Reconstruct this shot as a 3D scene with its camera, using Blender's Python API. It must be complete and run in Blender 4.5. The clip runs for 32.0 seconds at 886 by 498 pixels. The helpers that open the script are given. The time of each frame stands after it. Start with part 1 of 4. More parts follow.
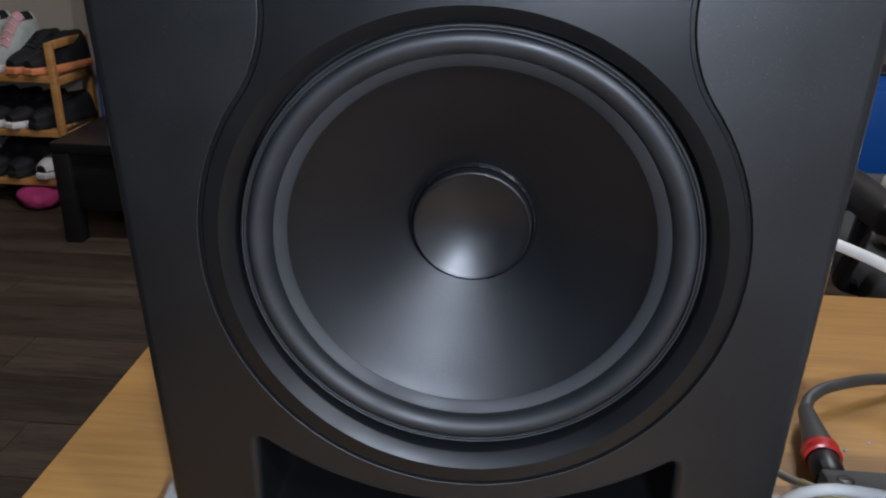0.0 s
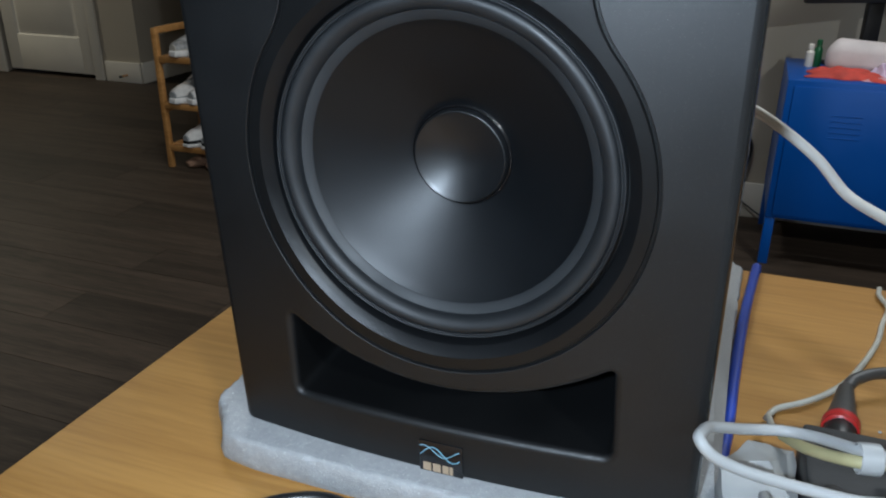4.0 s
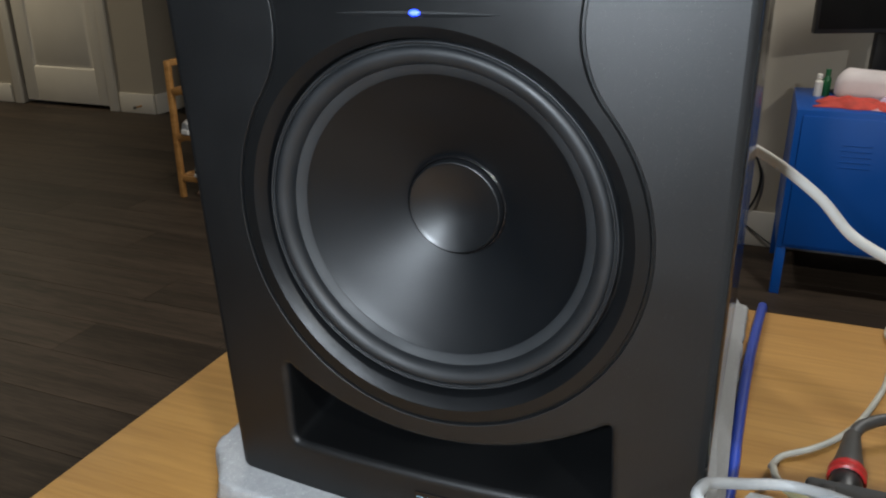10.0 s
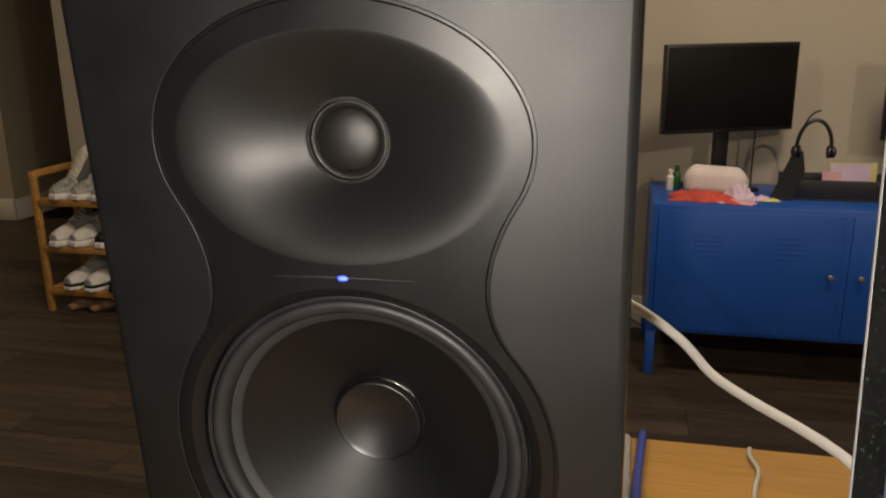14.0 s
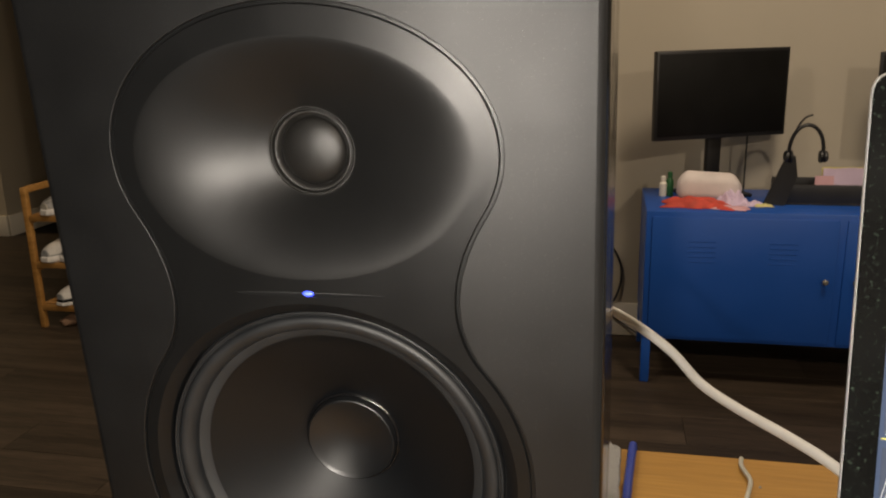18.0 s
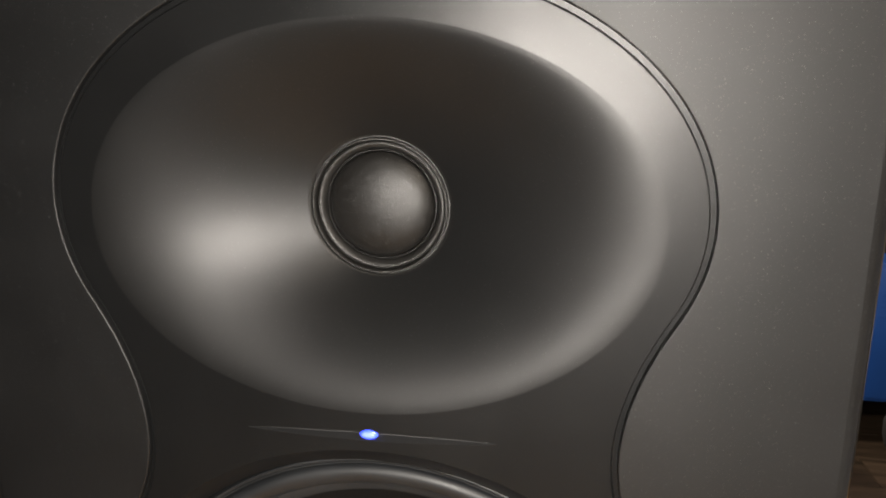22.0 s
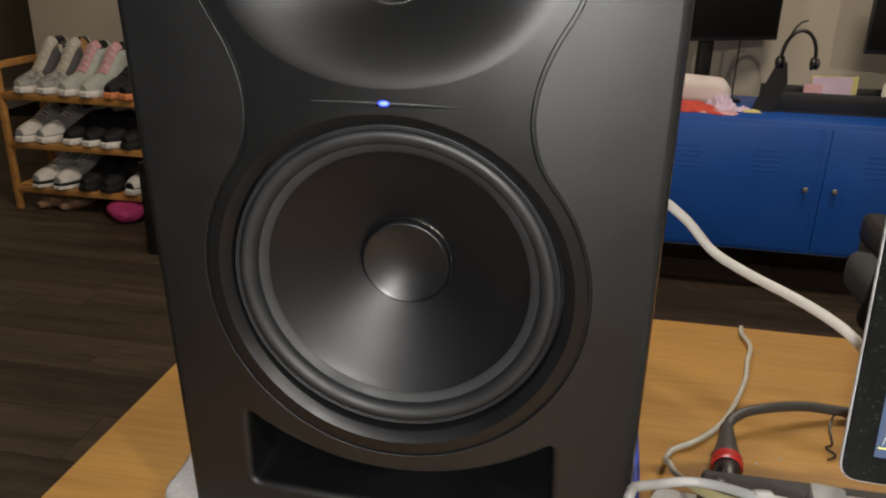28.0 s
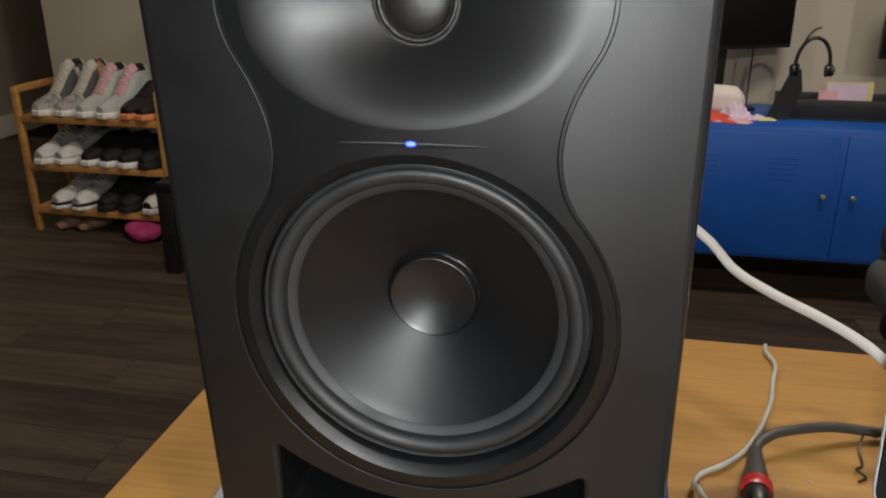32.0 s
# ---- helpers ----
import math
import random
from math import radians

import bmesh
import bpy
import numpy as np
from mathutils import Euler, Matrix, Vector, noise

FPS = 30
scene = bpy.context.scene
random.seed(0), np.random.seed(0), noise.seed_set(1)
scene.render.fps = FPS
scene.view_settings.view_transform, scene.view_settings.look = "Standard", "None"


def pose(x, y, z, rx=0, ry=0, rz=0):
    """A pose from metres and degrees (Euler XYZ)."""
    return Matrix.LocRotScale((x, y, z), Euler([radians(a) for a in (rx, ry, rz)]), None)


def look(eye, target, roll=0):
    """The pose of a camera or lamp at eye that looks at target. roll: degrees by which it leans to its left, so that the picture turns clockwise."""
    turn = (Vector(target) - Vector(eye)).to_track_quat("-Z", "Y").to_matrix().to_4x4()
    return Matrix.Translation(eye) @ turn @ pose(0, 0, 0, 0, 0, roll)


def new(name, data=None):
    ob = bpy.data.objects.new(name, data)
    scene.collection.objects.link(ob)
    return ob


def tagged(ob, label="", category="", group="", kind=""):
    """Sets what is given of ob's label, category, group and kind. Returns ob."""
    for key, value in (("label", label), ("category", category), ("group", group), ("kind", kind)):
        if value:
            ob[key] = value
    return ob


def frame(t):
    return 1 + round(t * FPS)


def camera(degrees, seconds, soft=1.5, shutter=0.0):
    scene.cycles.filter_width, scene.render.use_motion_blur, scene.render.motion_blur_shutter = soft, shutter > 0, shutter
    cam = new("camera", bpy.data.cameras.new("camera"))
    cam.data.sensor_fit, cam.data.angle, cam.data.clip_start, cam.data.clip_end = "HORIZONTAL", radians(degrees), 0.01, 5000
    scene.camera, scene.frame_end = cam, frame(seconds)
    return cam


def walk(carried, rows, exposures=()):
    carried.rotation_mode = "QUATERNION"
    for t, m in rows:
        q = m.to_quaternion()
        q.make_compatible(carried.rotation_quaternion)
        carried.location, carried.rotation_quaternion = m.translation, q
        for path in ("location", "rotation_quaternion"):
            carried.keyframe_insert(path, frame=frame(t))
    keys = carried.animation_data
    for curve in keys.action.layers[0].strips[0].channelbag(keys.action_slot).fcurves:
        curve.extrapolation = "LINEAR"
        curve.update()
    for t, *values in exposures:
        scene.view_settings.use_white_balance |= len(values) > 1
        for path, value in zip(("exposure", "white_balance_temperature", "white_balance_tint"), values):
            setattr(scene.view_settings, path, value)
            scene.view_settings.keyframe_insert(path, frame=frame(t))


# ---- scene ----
# Camera: lens, path (seconds, x, y, z, yaw, pitch, roll) and the picture's exposure.
cam = camera(58.66, 32.0, soft=2.1)
PATH = [
    (0, 0.0075, -0.2839, 1.0675, 4.03, -23.15, 1.49),
    (0.5, 0.0041, -0.2811, 1.0643, 3.45, -23.76, 1.72),
    (1, 0.0060, -0.2795, 1.0648, 4.15, -23.82, 1.73),
    (1.5, 0.0110, -0.3034, 1.0705, 5.71, -24.04, 1.81),
    (2, 0.0337, -0.3462, 1.0705, 8.27, -24.73, 1.39),
    (2.5, 0.0866, -0.3580, 1.0598, 12.49, -24.74, 2.39),
    (2.8, 0.1061, -0.3622, 1.0631, 14.60, -24.39, 2.70),
    (3, 0.1161, -0.3623, 1.0617, 16.15, -24.04, 2.13),
    (3.5, 0.1237, -0.3497, 1.0609, 19.12, -23.49, 1.13),
    (5.5, 0.1314, -0.3376, 1.0653, 21.92, -22.40, -0.50),
    (6, 0.1321, -0.3344, 1.0647, 22.01, -22.28, -0.53),
    (6.5, 0.1305, -0.3333, 1.0635, 22.06, -22.14, -0.52),
    (7, 0.1271, -0.3205, 1.0586, 22.13, -21.97, -0.46),
    (7.5, 0.1266, -0.3227, 1.0643, 22.18, -21.71, -0.37),
    (8, 0.1289, -0.3296, 1.0672, 22.21, -21.46, -0.33),
    (8.5, 0.1296, -0.3330, 1.0681, 22.16, -21.30, -0.29),
    (9, 0.1285, -0.3339, 1.0697, 21.96, -21.26, -0.15),
    (9.5, 0.1294, -0.3351, 1.0723, 21.77, -21.24, -0.07),
    (10, 0.1313, -0.3341, 1.0722, 21.52, -21.15, -0.17),
    (10.5, 0.1308, -0.3328, 1.0701, 20.95, -20.66, -0.36),
    (11, 0.1262, -0.3343, 1.0710, 20.41, -20.11, -0.70),
    (11.5, 0.1226, -0.3456, 1.1208, 18.56, -17.44, -0.78),
    (12, 0.0992, -0.3501, 1.1591, 15.95, -15.72, -0.47),
    (12.3, 0.1039, -0.3631, 1.1658, 14.83, -15.82, 0.04),
    (12.5, 0.1048, -0.3624, 1.1642, 14.11, -15.71, -0.22),
    (13, 0.1124, -0.3644, 1.1605, 13.14, -15.68, -0.15),
    (13.5, 0.1194, -0.3634, 1.1600, 12.63, -15.63, -0.37),
    (14, 0.1201, -0.3650, 1.1596, 12.30, -15.49, -0.47),
    (14.2, 0.1208, -0.3643, 1.1588, 12.17, -15.37, -0.32),
    (14.5, 0.1231, -0.3642, 1.1599, 12.12, -15.37, -0.64),
    (16.5, 0.1267, -0.3607, 1.1607, 12.11, -15.02, -0.99),
    (17, 0.1273, -0.3583, 1.1617, 12.14, -14.94, -1.01),
    (17.5, 0.1300, -0.3570, 1.1600, 12.20, -14.92, -1.19),
    (18, 0.1308, -0.3510, 1.1576, 12.08, -14.79, -1.24),
    (18.5, 0.1109, -0.3293, 1.1496, 11.82, -14.48, -1.27),
    (19, 0.0690, -0.2732, 1.1385, 10.62, -12.84, 0.28),
    (19.5, 0.0504, -0.2422, 1.1387, 9.96, -12.77, 0.03),
    (20, 0.0485, -0.2295, 1.1429, 9.12, -12.70, 0.34),
    (20.5, 0.0504, -0.2249, 1.1442, 8.58, -12.91, 0.80),
    (21, 0.0497, -0.2252, 1.1445, 8.49, -12.67, 0.47),
    (21.5, 0.0507, -0.2278, 1.1473, 8.89, -12.73, 0.61),
    (22, 0.0513, -0.2279, 1.1475, 9.37, -12.56, 0.58),
    (22.5, 0.0475, -0.2262, 1.1472, 9.07, -12.72, 0.56),
    (23, 0.0487, -0.2248, 1.1458, 9.36, -12.77, 0.46),
    (23.5, 0.0470, -0.2239, 1.1481, 9.37, -13.31, 0.84),
    (24, 0.0485, -0.2197, 1.1484, 10.27, -13.73, 0.25),
    (24.5, 0.0455, -0.2170, 1.1460, 10.04, -12.86, 0.35),
    (26.5, 0.0646, -0.2821, 1.1360, 11.02, -15.33, 0.69),
    (27, 0.0807, -0.3418, 1.1260, 10.62, -17.00, 0.26),
    (27.5, 0.0826, -0.3620, 1.1254, 10.20, -19.40, 0.98),
    (28, 0.0884, -0.3792, 1.1183, 9.87, -21.55, 1.60),
    (28.5, 0.0936, -0.4031, 1.1107, 9.65, -22.92, 1.85),
    (29, 0.0968, -0.4005, 1.1160, 9.57, -23.64, 2.02),
    (29.5, 0.0962, -0.3987, 1.1152, 9.62, -23.82, 1.95),
    (30, 0.0952, -0.3969, 1.1149, 9.68, -23.60, 1.78),
    (30.5, 0.0908, -0.3957, 1.1152, 9.85, -23.41, 1.67),
    (31, 0.0936, -0.3964, 1.1165, 10.20, -22.84, 1.29),
    (31.5, 0.0905, -0.3968, 1.1157, 10.52, -22.23, 0.82),
    (32, 0.0808, -0.3780, 1.1313, 10.97, -20.81, 0.16),
]


def lens_pose(x, y, z, yaw, pitch, roll):
    return pose(x, y, z, 90 + pitch, 0, yaw) @ pose(0, 0, 0, 0, 0, roll)


walk(cam, [(r[0], lens_pose(*r[1:])) for r in PATH], exposures=[
    (0.0, 0.0, 5200, 11), (1.0, 0.28, 5200, 11), (2.0, 0.15, 5300, 10), (3.0, -0.10, 4900, 2), (5.5, 0.05, 5350, 4), (8.0, 0.05, 5450, 5),
    (11.2, 0.05, 5550, 5), (12.0, -0.15, 6850, 11), (14.0, -0.15, 7200, 11), (18.0, -0.15, 7200, 11), (19.5, 0.18, 6900, 11), (24.5, 0.18, 6900, 11),
    (26.8, 0.0, 7300, 11), (28.0, 0.0, 6500, 10), (29.0, -0.05, 6150, 8), (31.0, -0.05, 6250, 8), (32.0, 0.05, 6150, 8)])

# ---- light ----
world = bpy.data.worlds.new("world")
scene.world = world
world.use_nodes = True
world.node_tree.nodes["Background"].inputs[0].default_value = (0.9, 0.95, 1.0, 1)
world.node_tree.nodes["Background"].inputs[1].default_value = 0.02


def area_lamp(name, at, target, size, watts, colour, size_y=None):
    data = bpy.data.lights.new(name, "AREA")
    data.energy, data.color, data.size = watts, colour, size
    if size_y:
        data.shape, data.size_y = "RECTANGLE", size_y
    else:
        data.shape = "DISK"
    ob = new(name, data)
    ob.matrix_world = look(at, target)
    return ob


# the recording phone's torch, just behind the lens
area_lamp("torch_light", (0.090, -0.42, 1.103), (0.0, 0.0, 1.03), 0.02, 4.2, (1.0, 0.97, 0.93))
area_lamp("ceiling_lamp_light", (2.0, -1.75, 2.53), (2.0, -1.75, 0), 0.11, 80, (1.0, 0.88, 0.74))
area_lamp("second_lamp_light", (0.8, 1.35, 2.53), (0.8, 1.35, 0), 0.6, 27, (1.0, 0.87, 0.72))
# two unseen fills, added to brighten the door side and the rack's floor
area_lamp("hall_fill_light", (-5.2, 3.1, 2.53), (-5.2, 3.1, 0), 0.3, 25, (1.0, 0.78, 0.50))
area_lamp("rack_fill_light", (-0.9, 1.3, 2.53), (-0.9, 1.3, 0), 0.3, 18, (1.0, 0.86, 0.70))

# ---- materials ----


def material(name, colour, rough=0.5, metal=0.0, spec=0.5, grain=0.0, grain_size=900.0, tone=0.12, tone_size=14.0, coat=0.0,
             rough_var=0.08, specks=0.0, speck_size=2600.0, emit=None, emit_power=0.0, island=False):
    m = bpy.data.materials.new(name)
    m.use_nodes = True
    t = m.node_tree
    b = t.nodes["Principled BSDF"]
    co = t.nodes.new("ShaderNodeTexCoord")
    n = t.nodes.new("ShaderNodeTexNoise")
    n.inputs["Scale"].default_value, n.inputs["Detail"].default_value = tone_size, 6
    t.links.new(co.outputs["Object"], n.inputs["Vector"])
    ramp = t.nodes.new("ShaderNodeMapRange")
    ramp.inputs["From Min"].default_value, ramp.inputs["From Max"].default_value = 0.3, 0.7
    ramp.inputs["To Min"].default_value, ramp.inputs["To Max"].default_value = 1 - tone, 1 + tone
    t.links.new(n.outputs["Fac"], ramp.inputs["Value"])
    mul = t.nodes.new("ShaderNodeVectorMath")
    mul.operation = "SCALE"
    mul.inputs[0].default_value = colour
    t.links.new(ramp.outputs["Result"], mul.inputs["Scale"])
    colour_out = mul.outputs["Vector"]
    if specks:
        sn = t.nodes.new("ShaderNodeTexNoise")
        sn.inputs["Scale"].default_value, sn.inputs["Detail"].default_value = speck_size, 2
        t.links.new(co.outputs["Object"], sn.inputs["Vector"])
        sr = t.nodes.new("ShaderNodeMapRange")
        sr.inputs["From Min"].default_value, sr.inputs["From Max"].default_value = 0.66, 0.78
        sr.inputs["To Min"].default_value, sr.inputs["To Max"].default_value = 0.0, specks
        t.links.new(sn.outputs["Fac"], sr.inputs["Value"])
        ad = t.nodes.new("ShaderNodeVectorMath")
        ad.operation = "ADD"
        t.links.new(mul.outputs["Vector"], ad.inputs[0])
        t.links.new(sr.outputs["Result"], ad.inputs[1])
        colour_out = ad.outputs["Vector"]
    t.links.new(colour_out, b.inputs["Base Color"])
    rr = t.nodes.new("ShaderNodeMapRange")
    rr.inputs["From Min"].default_value, rr.inputs["From Max"].default_value = 0.3, 0.7
    rr.inputs["To Min"].default_value, rr.inputs["To Max"].default_value = rough - rough_var, rough + rough_var
    t.links.new(n.outputs["Fac"], rr.inputs["Value"])
    t.links.new(rr.outputs["Result"], b.inputs["Roughness"])
    b.inputs["Metallic"].default_value = metal
    b.inputs["Specular IOR Level"].default_value = spec
    b.inputs["Coat Weight"].default_value = coat
    if grain:
        g = t.nodes.new("ShaderNodeTexNoise")
        g.inputs["Scale"].default_value, g.inputs["Detail"].default_value = grain_size, 3
        t.links.new(co.outputs["Object"], g.inputs["Vector"])
        bump = t.nodes.new("ShaderNodeBump")
        bump.inputs["Strength"].default_value, bump.inputs["Distance"].default_value = grain, 0.001
        t.links.new(g.outputs["Fac"], bump.inputs["Height"])
        t.links.new(bump.outputs["Normal"], b.inputs["Normal"])
    if emit:
        b.inputs["Emission Color"].default_value = (*emit, 1)
        b.inputs["Emission Strength"].default_value = emit_power
    return m


def wood(name, dark, light, along, rough=0.4, scale=1.0, random_tone=0.0, grain=0.15, spec=0.5):
    """Wood with its grain along one axis (0, 1 or 2) of the object."""
    m = bpy.data.materials.new(name)
    m.use_nodes = True
    t = m.node_tree
    b = t.nodes["Principled BSDF"]
    co = t.nodes.new("ShaderNodeTexCoord")
    mp = t.nodes.new("ShaderNodeMapping")
    s = [26.0 * scale] * 3
    s[along] = 1.6 * scale
    mp.inputs["Scale"].default_value = s
    info = t.nodes.new("ShaderNodeObjectInfo")
    off = t.nodes.new("ShaderNodeVectorMath")
    off.operation = "SCALE"
    off.inputs[0].default_value = (31.0, 17.0, 23.0)
    t.links.new(info.outputs["Random"], off.inputs["Scale"])
    t.links.new(off.outputs["Vector"], mp.inputs["Location"])
    t.links.new(co.outputs["Object"], mp.inputs["Vector"])
    n = t.nodes.new("ShaderNodeTexNoise")
    n.inputs["Scale"].default_value, n.inputs["Detail"].default_value, n.inputs["Roughness"].default_value = 1.0, 8, 0.6
    n.inputs["Distortion"].default_value = 0.6
    t.links.new(mp.outputs["Vector"], n.inputs["Vector"])
    fine = t.nodes.new("ShaderNodeTexNoise")
    fine.inputs["Scale"].default_value, fine.inputs["Detail"].default_value = 11.0, 5
    t.links.new(mp.outputs["Vector"], fine.inputs["Vector"])
    mix = t.nodes.new("ShaderNodeMath")
    mix.operation = "MULTIPLY_ADD"
    mix.inputs[1].default_value, mix.inputs[2].default_value = 0.70, -0.35
    t.links.new(fine.outputs["Fac"], mix.inputs[0])
    add = t.nodes.new("ShaderNodeMath")
    add.operation = "ADD"
    t.links.new(n.outputs["Fac"], add.inputs[0])
    t.links.new(mix.outputs[0], add.inputs[1])
    r = t.nodes.new("ShaderNodeValToRGB")
    r.color_ramp.elements[0].position, r.color_ramp.elements[0].color = 0.30, (*dark, 1)
    r.color_ramp.elements[1].position, r.color_ramp.elements[1].color = 0.68, (*light, 1)
    t.links.new(add.outputs[0], r.inputs["Fac"])
    tone = t.nodes.new("ShaderNodeMapRange")
    tone.inputs["To Min"].default_value, tone.inputs["To Max"].default_value = 1 - random_tone, 1 + random_tone
    t.links.new(info.outputs["Random"], tone.inputs["Value"])
    sc = t.nodes.new("ShaderNodeVectorMath")
    sc.operation = "SCALE"
    t.links.new(r.outputs["Color"], sc.inputs[0])
    t.links.new(tone.outputs["Result"], sc.inputs["Scale"])
    t.links.new(sc.outputs["Vector"], b.inputs["Base Color"])
    b.inputs["Roughness"].default_value = rough
    b.inputs["Specular IOR Level"].default_value = spec
    bump = t.nodes.new("ShaderNodeBump")
    bump.inputs["Strength"].default_value, bump.inputs["Distance"].default_value = grain, 0.002
    t.links.new(add.outputs[0], bump.inputs["Height"])
    t.links.new(bump.outputs["Normal"], b.inputs["Normal"])
    return m


# the baffle's specks paint dust and the grain's sparkle into its colour
BAFFLE = material("baffle_plastic", (0.0045, 0.0048, 0.0052), 0.46, spec=0.43, grain=0.12, grain_size=4200, tone=0.10, tone_size=30, rough_var=0.03, specks=0.07, speck_size=2300.0)
PANEL = material("panel_plastic", (0.0045, 0.0048, 0.0051), 0.35, spec=0.30, grain=0.08, grain_size=4200, tone=0.08, tone_size=30, rough_var=0.03, specks=0.02)
HORN = material("waveguide_plastic", (0.0060, 0.0062, 0.0064), 0.40, spec=0.31, grain=0.09, grain_size=4200, tone=0.06, tone_size=30, rough_var=0.03, specks=0.03)
BEZEL = material("bezel_plastic", (0.0040, 0.0044, 0.0050), 0.40, spec=0.24, grain=0.06, grain_size=4200, tone=0.08, tone_size=30)
VINYL = material("cabinet_vinyl", (0.008, 0.008, 0.008), 0.10, grain=0.02, grain_size=900, tone=0.1, tone_size=20)
CONE = material("cone_paper", (0.0024, 0.0031, 0.0040), 0.42, spec=0.29, grain=0.10, grain_size=1700, tone=0.1, tone_size=25, rough_var=0.03)
CAP = material("dust_cap_paper", (0.005, 0.0056, 0.0065), 0.40, grain=0.04, grain_size=3000, tone=0.1, tone_size=40)
RUBBER = material("surround_rubber", (0.0075, 0.0086, 0.0100), 0.54, grain=0.04, grain_size=2500, tone=0.08, tone_size=40)
FLANGE = material("cone_rim", (0.012, 0.0136, 0.0155), 0.6, grain=0.08, grain_size=2500, tone=0.08, tone_size=40)
TWRING = material("tweeter_surround_cloth", (0.011, 0.0108, 0.0102), 0.42, grain=0.3, grain_size=1800, tone=0.15, tone_size=200)
GLUE = material("glue_gloss", (0.004, 0.004, 0.0045), 0.16, grain=0.35, grain_size=420, tone=0.1, tone_size=200)
DOME = material("dome_fabric", (0.0065, 0.0062, 0.0058), 0.42, spec=0.45, grain=0.20, grain_size=2600, tone=0.12, tone_size=600, specks=0.10, speck_size=2400.0)
VOID = material("port_lining", (0.0025, 0.0027, 0.003), 0.45, tone=0.1)
LED = material("led_lens", (0.05, 0.1, 0.7), 0.3, emit=(0.012, 0.035, 1.0), emit_power=2.4)
LEDCORE = material("led_core", (0.10, 0.15, 0.35), 0.5, emit=(0.24, 0.36, 1.0), emit_power=0.75)
BADGE = material("badge_plate", (0.008, 0.008, 0.009), 0.25, tone=0.05)
SKYBLUE = material("badge_blue", (0.22, 0.40, 0.52), 0.35, tone=0.05)
TAN = material("badge_tan", (0.33, 0.255, 0.17), 0.35, tone=0.05)
FOAM = material("packing_foam", (0.32, 0.325, 0.33), 0.55, grain=0.5, grain_size=700, tone=0.10, tone_size=260, specks=0.6, speck_size=1100.0)
OAK = wood("oak_veneer", (0.330, 0.164, 0.033), (0.445, 0.240, 0.056), 0, 0.42, 1.0)
PLANK = wood("floor_plank_wood", (0.021, 0.0146, 0.0095), (0.064, 0.0455, 0.0315), 0, 0.55, 0.8, 0.24, spec=0.28)
SEAM = material("floor_seam", (0.012, 0.01, 0.009), 0.7)
WALL = material("wall_paint", (0.43, 0.385, 0.31), 0.7, grain=0.15, grain_size=220, tone=0.03, tone_size=3)
WHITE = material("white_trim_paint", (0.72, 0.68, 0.6), 0.45, grain=0.05, grain_size=90, tone=0.03, tone_size=5)
CEIL = material("ceiling_paint", (0.72, 0.7, 0.66), 0.8, tone=0.02)
BLUE = material("blue_enamel", (0.007, 0.071, 0.338), 0.42, grain=0.03, grain_size=90, tone=0.06, tone_size=4)
BLACK = material("black_plastic", (0.013, 0.013, 0.014), 0.42, tone=0.1)
SCREEN = material("monitor_screen", (0.004, 0.004, 0.004), 0.55, spec=0.2, tone=0.05)
BAMBOO = wood("bamboo", (0.34, 0.16, 0.04), (0.55, 0.29, 0.09), 0, 0.45, 1.5)
DULL = material("dull_nickel", (0.22, 0.21, 0.19), 0.5, metal=0.6)
ALU = material("laptop_aluminium", (0.70, 0.70, 0.70), 0.42, metal=0.25, tone=0.04)
PCABLE = material("power_cable_white", (0.66, 0.64, 0.6), 0.45, tone=0.05, tone_size=60)
WCABLE = material("white_cable", (0.31, 0.315, 0.315), 0.45, tone=0.05, tone_size=60)
GCABLE = material("grey_cable", (0.055, 0.053, 0.05), 0.45, tone=0.1, tone_size=60)
BCABLE = material("black_cable", (0.012, 0.012, 0.013), 0.4, tone=0.1, tone_size=60)
BLUECABLE = material("blue_cable", (0.02, 0.05, 0.36), 0.4, tone=0.08, tone_size=60)
RED = material("red_plastic", (0.42, 0.02, 0.018), 0.35, tone=0.08)

# ---- mesh helpers ----


def finish(bm, name, mat, smooth=35):
    bmesh.ops.recalc_face_normals(bm, faces=bm.faces)
    me = bpy.data.meshes.new(name)
    bm.to_mesh(me)
    bm.free()
    me.materials.append(mat)
    if smooth:
        me.shade_smooth()
        me.set_sharp_from_angle(angle=radians(smooth))
    return me


def part(name, bm, mat, parent=None, label="", m=None, smooth=35):
    ob = new(name, finish(bm, name, mat, smooth))
    if m is not None:
        ob.matrix_basis = m
    if parent:
        ob.parent = parent
    if label:
        ob["label"] = label
    return ob


def thing(name, m, label, category, group="", kind=""):
    ob = new(name)
    ob.empty_display_size = 0.05
    ob.matrix_basis = m
    return tagged(ob, label, category, group, kind)


def box(w, d, h, bevel=0.0, at=(0, 0, 0), seg=2, bm=None):
    """A box, w x d x h, centred in x and y over the point at, standing on it."""
    bm = bm or bmesh.new()
    made = bmesh.ops.create_cube(bm, size=1.0)["verts"]
    for v in made:
        v.co = Vector((v.co.x * w + at[0], v.co.y * d + at[1], (v.co.z + 0.5) * h + at[2]))
    if bevel:
        edges = list({e for v in made for e in v.link_edges})
        bmesh.ops.bevel(bm, geom=edges, offset=bevel, segments=seg, profile=0.5, affect="EDGES")
    return bm


def bridge(bm, loops, closed=True):
    rows = [[bm.verts.new(p) for p in loop] for loop in loops]
    n = len(rows[0])
    for a, b in zip(rows, rows[1:]):
        for i in range(n if closed else n - 1):
            j = (i + 1) % n
            bm.faces.new((a[i], a[j], b[j], b[i]))
    return rows


